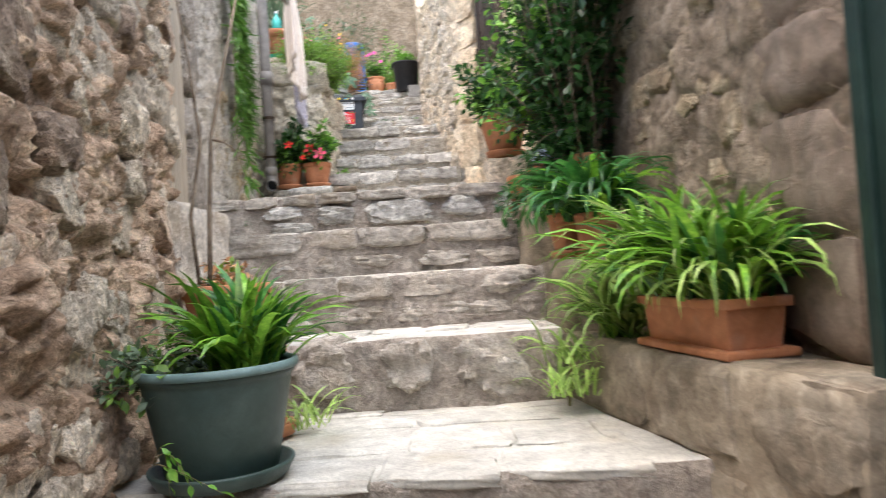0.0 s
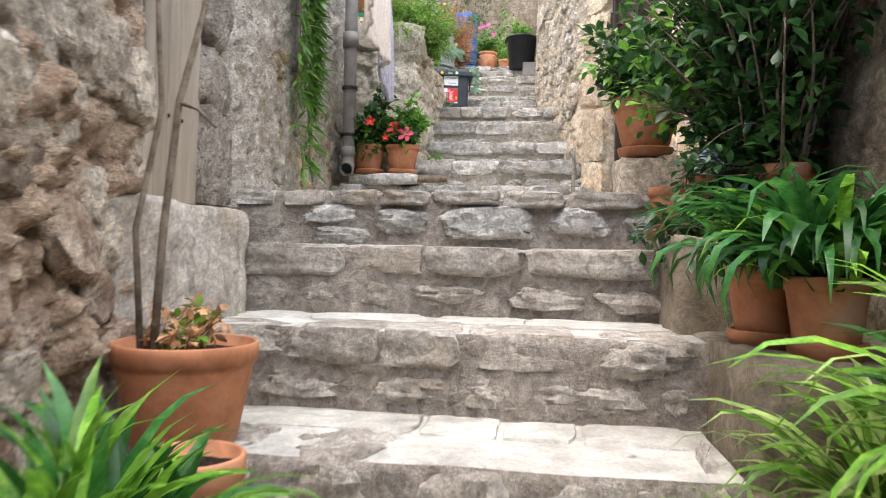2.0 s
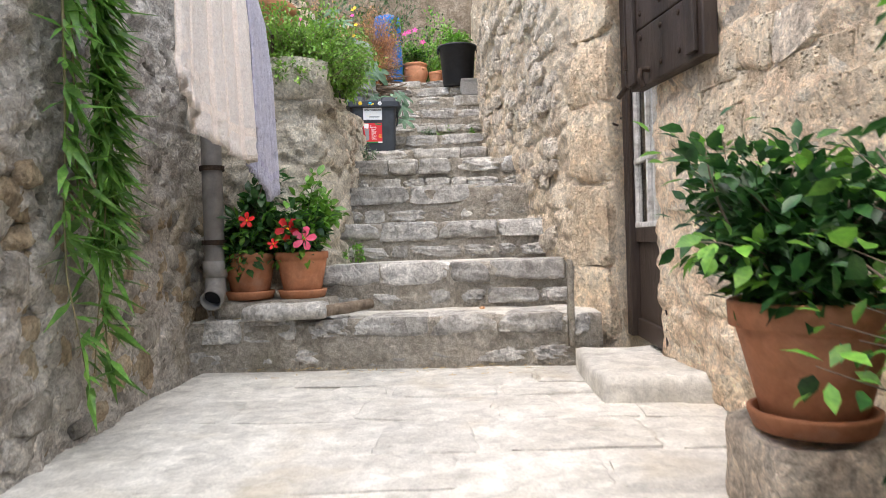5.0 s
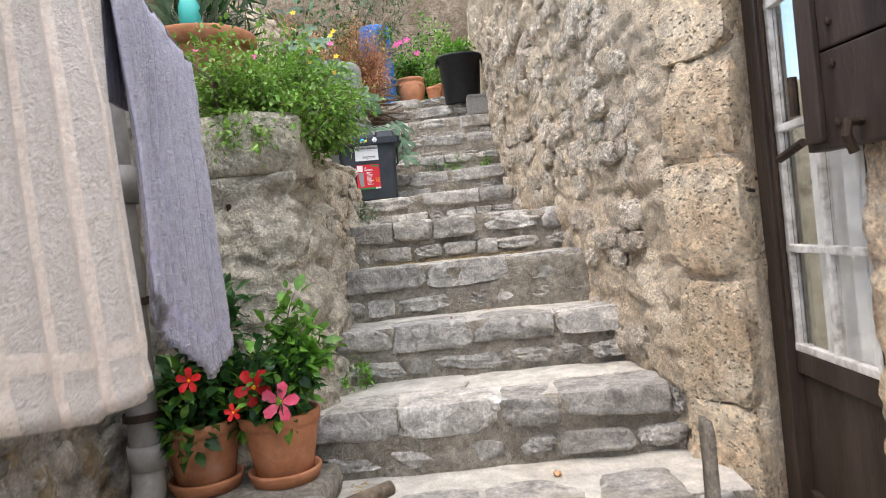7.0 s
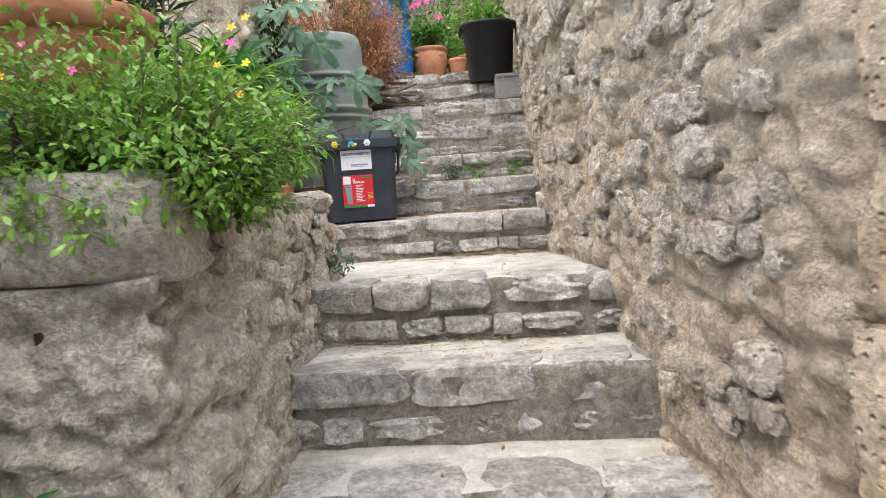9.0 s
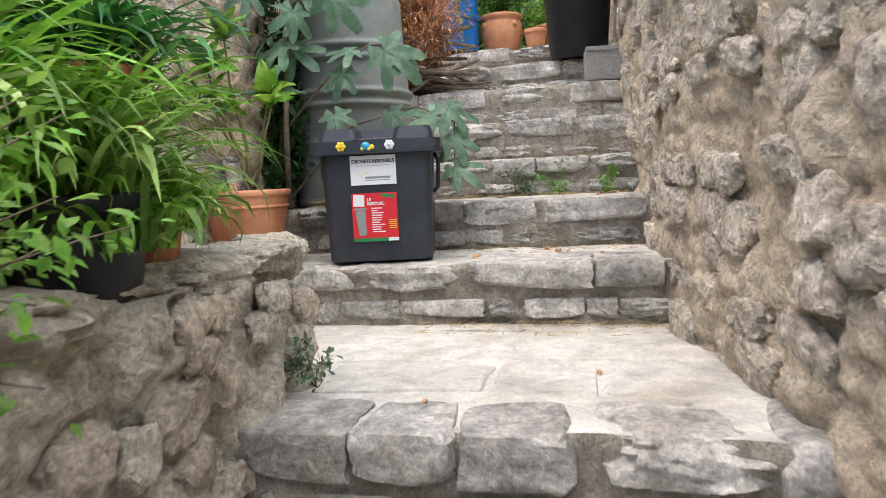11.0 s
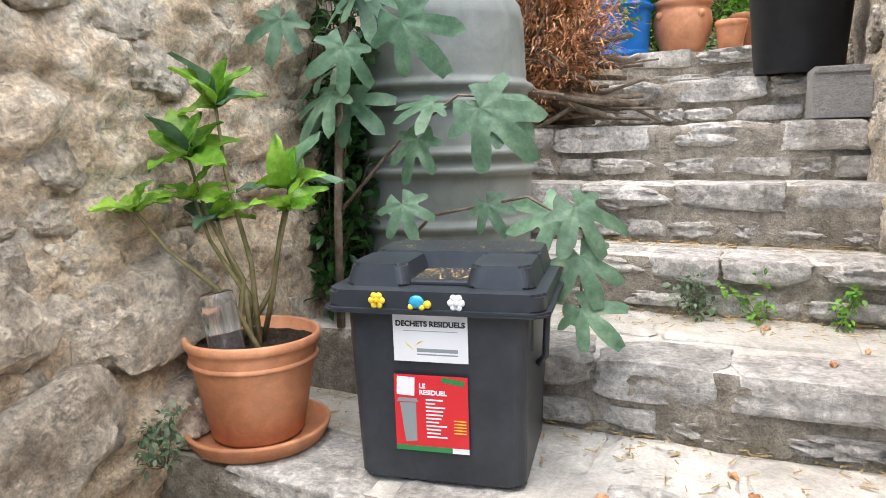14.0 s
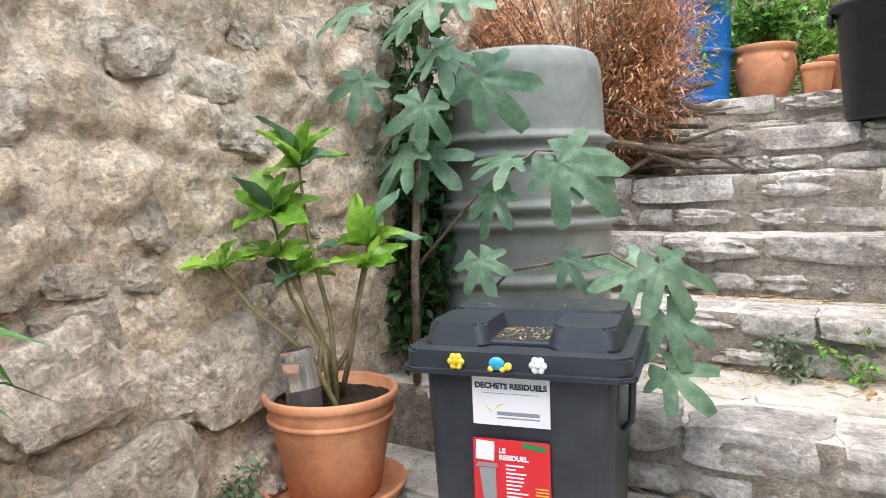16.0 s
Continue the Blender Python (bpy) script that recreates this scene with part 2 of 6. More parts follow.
def box(x0, y0, z0, x1, y1, z1, bevel=0.0, segments=2):
    bm = bmesh.new()
    bmesh.ops.create_cube(bm, size=1, matrix=Matrix.LocRotScale(((x0 + x1) / 2, (y0 + y1) / 2, (z0 + z1) / 2), None, (x1 - x0, y1 - y0, z1 - z0)))
    if bevel:
        bmesh.ops.bevel(bm, geom=bm.edges[:], offset=bevel, segments=segments, affect="EDGES", profile=0.5)
    return bm


def lathe(profile, n=40, cap=False):
    """A turned shape from (radius, height) pairs."""
    bm = bmesh.new()
    rings = [[bm.verts.new((r * math.cos(2 * math.pi * k / n), r * math.sin(2 * math.pi * k / n), z)) for k in range(n)] for r, z in profile]
    for a, b in zip(rings, rings[1:]):
        for k in range(n):
            bm.faces.new((a[k], a[(k + 1) % n], b[(k + 1) % n], b[k]))
    if cap:
        bm.faces.new(rings[0][::-1])
        bm.faces.new(rings[-1])
    return bm


def tube(points, radii, n=8):
    """A round tube through points."""
    bm = bmesh.new()
    rings = []
    pts = [Vector(p) for p in points]
    for i, p in enumerate(pts):
        d = (pts[min(i + 1, len(pts) - 1)] - pts[max(i - 1, 0)]).normalized()
        a = d.orthogonal().normalized() if not rings else (side - d * side.dot(d)).normalized()
        side = a
        b = d.cross(a)
        r = float(radii[i] if isinstance(radii, (list, tuple)) else radii)
        rings.append([bm.verts.new(p + r * (math.cos(2 * math.pi * k / n) * a + math.sin(2 * math.pi * k / n) * b)) for k in range(n)])
    for a, b in zip(rings, rings[1:]):
        for k in range(n):
            bm.faces.new((a[k], a[(k + 1) % n], b[(k + 1) % n], b[k]))
    bm.faces.new(rings[0][::-1])
    bm.faces.new(rings[-1])
    return bm


def merge(*bms):
    out = bmesh.new()
    for b in bms:
        me = bpy.data.meshes.new("tmp")
        b.to_mesh(me)
        b.free()
        out.from_mesh(me)
        bpy.data.meshes.remove(me)
    return out


def blob_template(name, seed, square, rough, cuts=6, freq=1.6, facets=9, shave=0.8):
    """A stone of size about 1 in each direction: a block with broken facets and an uneven face."""
    bm = bmesh.new()
    bmesh.ops.create_cube(bm, size=1)
    bmesh.ops.subdivide_edges(bm, edges=bm.edges[:], cuts=cuts, use_grid_fill=True)
    v = np.array([x.co[:] for x in bm.verts]) * 2
    p = np.power(np.sum(np.abs(v) ** square, axis=1, keepdims=True), 1 / square)
    q = v / p
    r = np.random.RandomState(seed + 500)
    for _ in range(facets):
        n = r.normal(0, 1, 3)
        n /= np.linalg.norm(n)
        limit = shave * r.uniform(0.9, 1.12) * np.max(q @ n)
        over = np.maximum(0, q @ n - limit)
        q = q - over[:, None] * n * 0.92
    d = rocky(q + seed * 13.7, freq, seed, 4, 0.6)
    q = q * (1 + rough * d[:, None]) * 0.5
    for x, c in zip(bm.verts, q):
        x.co = c
    me = bpy.data.meshes.new(name)
    bm.to_mesh(me)
    bm.free()
    me.shade_smooth()
    me.set_sharp_from_angle(angle=radians(30))
    return me


def with_material(meshes, material):
    out = []
    for m in meshes:
        c = m.copy()
        c.materials.append(material)
        out.append(c)
    return out


BLOBS = [blob_template("fieldstone", s, 3.6, 0.13, 7, 1.9, 9, 0.80) for s in range(10)]
CRAGS = [blob_template("rubble_stone", s + 60, 4.5, 0.13, 10, 2.8, 14, 0.82) for s in range(8)]
BLOCKS = [blob_template("cut_stone", s + 20, 26.0, 0.05, 7, 3.4, 16, 0.88) for s in range(8)]
SET = {k: with_material(BLOBS, M[k]) for k in ("stone", "stone_warm", "stone_dark", "stone_pale")}
CRAG = {k: with_material(CRAGS, M[k]) for k in ("stone_dark", "stone_pale", "step", "step_old", "boulder", "planterstone")}
BLK = {k: with_material(BLOCKS, M[k]) for k in ("step", "step_old", "tread", "stone_pale", "tuff", "tuff_grey", "ashlar_brown", "ledge", "planterstone")}


def piece(name, mesh, loc, scale, parent, rot=(0, 0, 0)):
    ob = bpy.data.objects.new(name, mesh)
    scene.collection.objects.link(ob)
    ob.parent = parent
    ob.location, ob.scale, ob.rotation_euler = loc, scale, rot
    return ob


class Path:
    """A polyline on the plan; at(u) gives the place and the outward normal (to the right of travel if side is 1)."""

    def __init__(self, pts, side):
        self.p = np.array(pts, float)
        self.side = side
        seg = np.linalg.norm(np.diff(self.p, axis=0), axis=1)
        self.c = np.concatenate([[0], np.cumsum(seg)])
        self.length = self.c[-1]

    def at(self, u):
        u = np.asarray(u, float)
        x, y = np.interp(u, self.c, self.p[:, 0]), np.interp(u, self.c, self.p[:, 1])
        e = 0.15
        dx = np.interp(u + e, self.c, self.p[:, 0]) - np.interp(u - e, self.c, self.p[:, 0])
        dy = np.interp(u + e, self.c, self.p[:, 1]) - np.interp(u - e, self.c, self.p[:, 1])
        n = np.hypot(dx, dy) + 1e-9
        return x, y, self.side * dy / n, -self.side * dx / n

    def u_of_y(self, y):
        return float(np.interp(y, self.p[:, 1], self.c))


def wall(name, path, z0, z1, material, relief, freq, seed, label, res=0.03, cells=None, thick=0.35, hole=None, top=None, gain=0.6):
    """A thick wall with a rough face along the path. relief: metres; cells: (size, depth) of stones sunk in the face. hole: (u0, u1, z0, z1)."""
    us = np.arange(0, path.length + res, res)
    zs = np.arange(z0, z1 + res, res)
    if hole:
        us = np.unique(np.concatenate([us[(us < hole[0] - res * 0.4) | (us > hole[1] + res * 0.4)], [hole[0], hole[1]]]))
        zs = np.unique(np.concatenate([zs[(np.abs(zs - hole[2]) > res * 0.4) & (np.abs(zs - hole[3]) > res * 0.4)], [hole[2], hole[3]]]))
        zs = zs[zs <= z1 + res]
    U, Z = np.meshgrid(us, zs, indexing="ij")
    x, y, nx, ny = path.at(U)
    if top:
        Z = z0 + (Z - z0) * (np.interp(y, [q[0] for q in top], [q[1] for q in top]) - z0) / (z1 - z0)
    p = np.stack([x, y, Z], -1)
    d = relief * (rocky(p + seed, freq, seed, 5, gain) + 0.9 * (0.5 - np.abs(rocky(p * 1.3 + seed, freq * 1.7, seed + 9, 4, gain))))
    if cells:
        size, depth = cells
        gu, gz = U / size, Z / (size * 0.7)
        iu, iz = np.floor(gu), np.floor(gz)
        f1 = np.full(U.shape, 9.0)
        f2 = np.full(U.shape, 9.0)
        hid = np.zeros(U.shape)
        for a in (-1, 0, 1):
            for b in (-1, 0, 1):
                cu, cz = iu + a, iz + b
                q = np.stack([cu * 1.31 + 0.5, cz * 1.77 + 0.5, np.full_like(cu, seed)], -1)
                ju, jz = 0.5 + 0.42 * lattice(q * 7.13, 3), 0.5 + 0.42 * lattice(q * 5.71, 4)
                dd = np.hypot(cu + ju - gu, cz + jz - gz)
                h = lattice(q * 3.37, 5)
                closer = dd < f1
                f2 = np.where(closer, f1, np.minimum(f2, dd))
                hid = np.where(closer, h, hid)
                f1 = np.where(closer, dd, f1)
        e = np.clip((f2 - f1) / 0.35, 0, 1)
        e = e * e * (3 - 2 * e)
        d = d + depth * (e * (0.65 + 0.5 * hid) - 0.5)
    V = np.stack([x + nx * d, y + ny * d, Z], -1).reshape(-1, 3)
    nu, nz = len(us), len(zs)
    back = np.stack([x - nx * thick, y - ny * thick, Z], -1).reshape(-1, 3)
    faces = []
    for i in range(nu - 1):
        cu = (us[i] + us[i + 1]) / 2
        for j in range(nz - 1):
            cz = (zs[j] + zs[j + 1]) / 2
            if hole and hole[0] < cu < hole[1] and hole[2] < cz < hole[3]:
                continue
            faces.append((i * nz + j, (i + 1) * nz + j, (i + 1) * nz + j + 1, i * nz + j + 1))
    n0 = len(V)
    rim = [(i, 0) for i in range(nu)] + [(nu - 1, j) for j in range(1, nz)] + [(i, nz - 1) for i in range(nu - 2, -1, -1)] + [(0, j) for j in range(nz - 2, 0, -1)]
    extra = [back[i * nz + j] for i, j in rim]
    for k in range(len(rim)):
        a, b = rim[k], rim[(k + 1) % len(rim)]
        faces.append((a[0] * nz + a[1], n0 + k, n0 + (k + 1) % len(rim), b[0] * nz + b[1]))
    verts = list(V) + extra
    if hole:
        iu = [int(np.argmin(np.abs(us - hole[0]))), int(np.argmin(np.abs(us - hole[1])))]
        iz = [int(np.argmin(np.abs(zs - hole[2]))), int(np.argmin(np.abs(zs - hole[3])))]
        loop = [(i, iz[0]) for i in range(iu[0], iu[1])] + [(iu[1], j) for j in range(iz[0], iz[1])] + [(i, iz[1]) for i in range(iu[1], iu[0], -1)] + [(iu[0], j) for j in range(iz[1], iz[0], -1)]
        n1 = len(verts)
        verts += [back[i * nz + j] for i, j in loop]
        for k in range(len(loop)):
            a, b = loop[k], loop[(k + 1) % len(loop)]
            faces.append((b[0] * nz + b[1], n1 + (k + 1) % len(loop), n1 + k, a[0] * nz + a[1]))
    ob = mesh_object(name, verts, faces, material)
    return tagged(ob, label, "wall", kind="structure")


def stones_on(parent, path, u0, u1, z0, z1, meshes, size, seed, proud=0.02, fill=0.85, skip=0.0, flat=1.4, cap=300):
    """Field stones set into the face of a wall, course by course."""
    r = np.random.RandomState(seed)
    z, count = z0, 0
    while z < z1 and count < cap:
        h = size * r.uniform(0.5, 1.05)
        u = u0 + r.uniform(0, size)
        while u < u1:
            w = h * r.uniform(0.8, flat * 1.5)
            if r.rand() > skip and count < cap:
                uc, zc = u + w / 2, z + h / 2 + r.uniform(-0.2, 0.2) * h
                x, y, nx, ny = [float(k) for k in path.at(uc)]
                d = h * r.uniform(0.5, 0.8)
                off = proud * r.uniform(-0.3, 1.6) - d / 2
                a = math.atan2(nx, -ny)
                piece("stone", meshes[r.randint(len(meshes))], (x + nx * off, y + ny * off, zc), (w * fill * 1.08, d, h * fill * 1.08), parent, (r.uniform(-0.15, 0.15), r.uniform(-0.3, 0.3), a))
                count += 1
            u += w
        z += h


def sheet(name, x0, x1, y0, y1, z, material, relief, res, seed, label="", edge=None):
    """A horizontal rough sheet, z a number or a function of x and y."""
    xs, ys = np.arange(x0, x1 + res, res), np.arange(y0, y1 + res, res)
    X, Y = np.meshgrid(xs, ys, indexing="ij")
    Z = z(X, Y) if callable(z) else np.full(X.shape, float(z))
    p = np.stack([X, Y, Z], -1)
    Z = Z + relief * rocky(p, 3, seed, 4)
    return mesh_object(name, np.stack([X, Y, Z], -1).reshape(-1, 3), from_grid(None, len(xs), len(ys)), material)


# ---- the stair ----
# y and z of each step's front edge, and its two ends
STEPS = [
    (1.22, 0.46, -1.1, 0.62), (1.52, 0.70, -1.1, 0.62), (1.90, 0.94, -1.12, 0.75),
    (2.85, 1.23, -1.15, 0.45), (3.36, 1.485, -1.2, 0.45), (3.92, 1.75, -1.22, 0.5), (4.27, 2.0, -1.62, 0.9),
    (6.55, 2.25, -1.72, 0.32), (6.98, 2.497, -1.10, 0.32), (7.50, 2.735, -1.1, 0.28), (7.90, 2.99, -1.1, 0.22),
    (8.33, 3.225, -1.95, 0.15), (9.42, 3.44, -2.0, 0.05), (9.95, 3.64, -2.0, 0.05), (10.52, 3.825, -1.9, 0.0), (10.85, 4.04, -1.6, 0.0),
    (11.18, 4.26, -1.6, 0.0), (11.65, 4.47, -2.2, 0.0), (12.15, 4.66, -4.0, 1.2),
]


def step(i):
    y, z, x0, x1 = STEPS[i]
    z_low = STEPS[i - 1][1] if i else 0.22
    y_back = STEPS[i + 1][0] + 0.12 if i + 1 < len(STEPS) else 20.0
    old = i < 7
    res = 0.035 if y_back < 15 else 0.12
    xs = np.arange(x0, x1 + res, res)
    prof = [(y + 0.013, zz) for zz in np.arange(z_low - 0.12, z - 0.03, 0.03)] + [(y + 0.013, z - 0.03), (y + 0.03, z - 0.006)] + [(yy, z - 0.006) for yy in np.arange(y + 0.07, y_back, res)]
    P = np.array(prof)
    X = np.repeat(xs[:, None], len(P), 1)
    Y = np.repeat(P[None, :, 0], len(xs), 0) + 0.02 * lattice(np.stack([X * 1.7, X * 0 + i, X * 0], -1), 11)
    Z = np.repeat(P[None, :, 1], len(xs), 0)
    p = np.stack([X, Y, Z], -1)
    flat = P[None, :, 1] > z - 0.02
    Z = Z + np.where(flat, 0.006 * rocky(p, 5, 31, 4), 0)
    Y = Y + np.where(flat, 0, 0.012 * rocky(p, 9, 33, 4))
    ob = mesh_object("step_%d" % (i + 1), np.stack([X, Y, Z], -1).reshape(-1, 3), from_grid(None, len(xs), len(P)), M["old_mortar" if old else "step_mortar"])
    # flat tops take the tread colour, with overhead light painted into it
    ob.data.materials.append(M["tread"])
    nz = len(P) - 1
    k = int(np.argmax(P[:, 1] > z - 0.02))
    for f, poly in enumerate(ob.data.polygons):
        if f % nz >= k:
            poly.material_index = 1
    return tagged(ob, "worn pale limestone stair step" if old else "grey limestone stair step with rough front", "step", kind="structure")


steps = [step(i) for i in range(len(STEPS))]

# ---- walls ----
left_low = Path([(-0.75, -3.0), (-0.82, 0.8), (-0.93, 1.8), (-1.03, 2.4), (-1.2, 3.12)], 1)
left_mid = Path([(-1.36, 3.82), (-1.42, 4.3), (-1.55, 5.3), (-1.66, 6.2), (-1.72, 7.1)], 1)
left_high = Path([(-2.02, 6.9), (-1.98, 8.4), (-1.92, 9.3), (-1.86, 10.3), (-2.0, 11.2), (-2.05, 14.0)], 1)
right_low = Path([(1.0, -3.0), (1.0, 3.4), (0.97, 4.0)], -1)
right_mid = Path([(0.955, 4.0), (0.95, 4.2), (0.8, 4.9), (0.62, 5.6), (0.52, 6.12)], -1)
right_high = Path([(0.46, 6.68), (0.38, 6.75), (0.24, 7.05), (0.14, 7.73), (0.03, 8.45), (-0.11, 9.3), (-0.14, 10.1), (-0.16, 11.2), (-0.18, 13.0), (-0.3, 18.0)], -1)
wall_left_low = wall("wall_1", left_low, 0.0, 4.2, M["mortar_dark"], 0.05, 4, 1, "rugged dark fieldstone wall with crumbling earth mortar", 0.02, (0.23, 0.05), gain=0.68, top=[(0, 3.0), (3.2, 3.3)])
wall_left_mid = wall("wall_2", left_mid, 1.0, 4.9, M["render"], 0.02, 5, 2, "rough grey lime-rendered stone wall", 0.02, (0.3, 0.012), gain=0.74, top=[(3.8, 3.5), (7.1, 4.3)])
wall_left_high = wall("wall_3", left_high, 2.5, 5.9, M["render_warm"], 0.038, 4, 3, "beige lime-rendered rubble wall with stones showing", 0.025, (0.26, 0.03), top=[(7.0, 4.3), (9.0, 4.9), (11.0, 5.0), (14, 6.0)])
# same house as wall_6; the darker render here paints in shrub and overhang shadow
wall_right_low = wall("wall_4", right_low, 0.0, 4.9, M["render_brown_shaded"], 0.02, 4, 4, "brown rubble stone house wall with shade in its colour", 0.035, (0.3, 0.02), top=[(1.0, 2.9), (3.0, 3.2), (5.0, 3.8)])
wall_right_mid = wall("wall_6", right_mid, 1.2, 4.9, M["render_warm"], 0.016, 5, 14, "pale squared stone house wall by the glazed door", 0.025, (0.3, 0.02), top=[(4.0, 4.1), (5.0, 4.2), (6.2, 4.7)])
wall_right_high = wall("wall_5", right_high, 2.0, 6.6, M["mortar"], 0.022, 5, 5, "rubble wall of rounded boulders in beige mortar", 0.022, (0.22, 0.025), top=[(6.7, 4.7), (8.0, 4.75), (9.5, 4.95), (12.0, 6.2)])

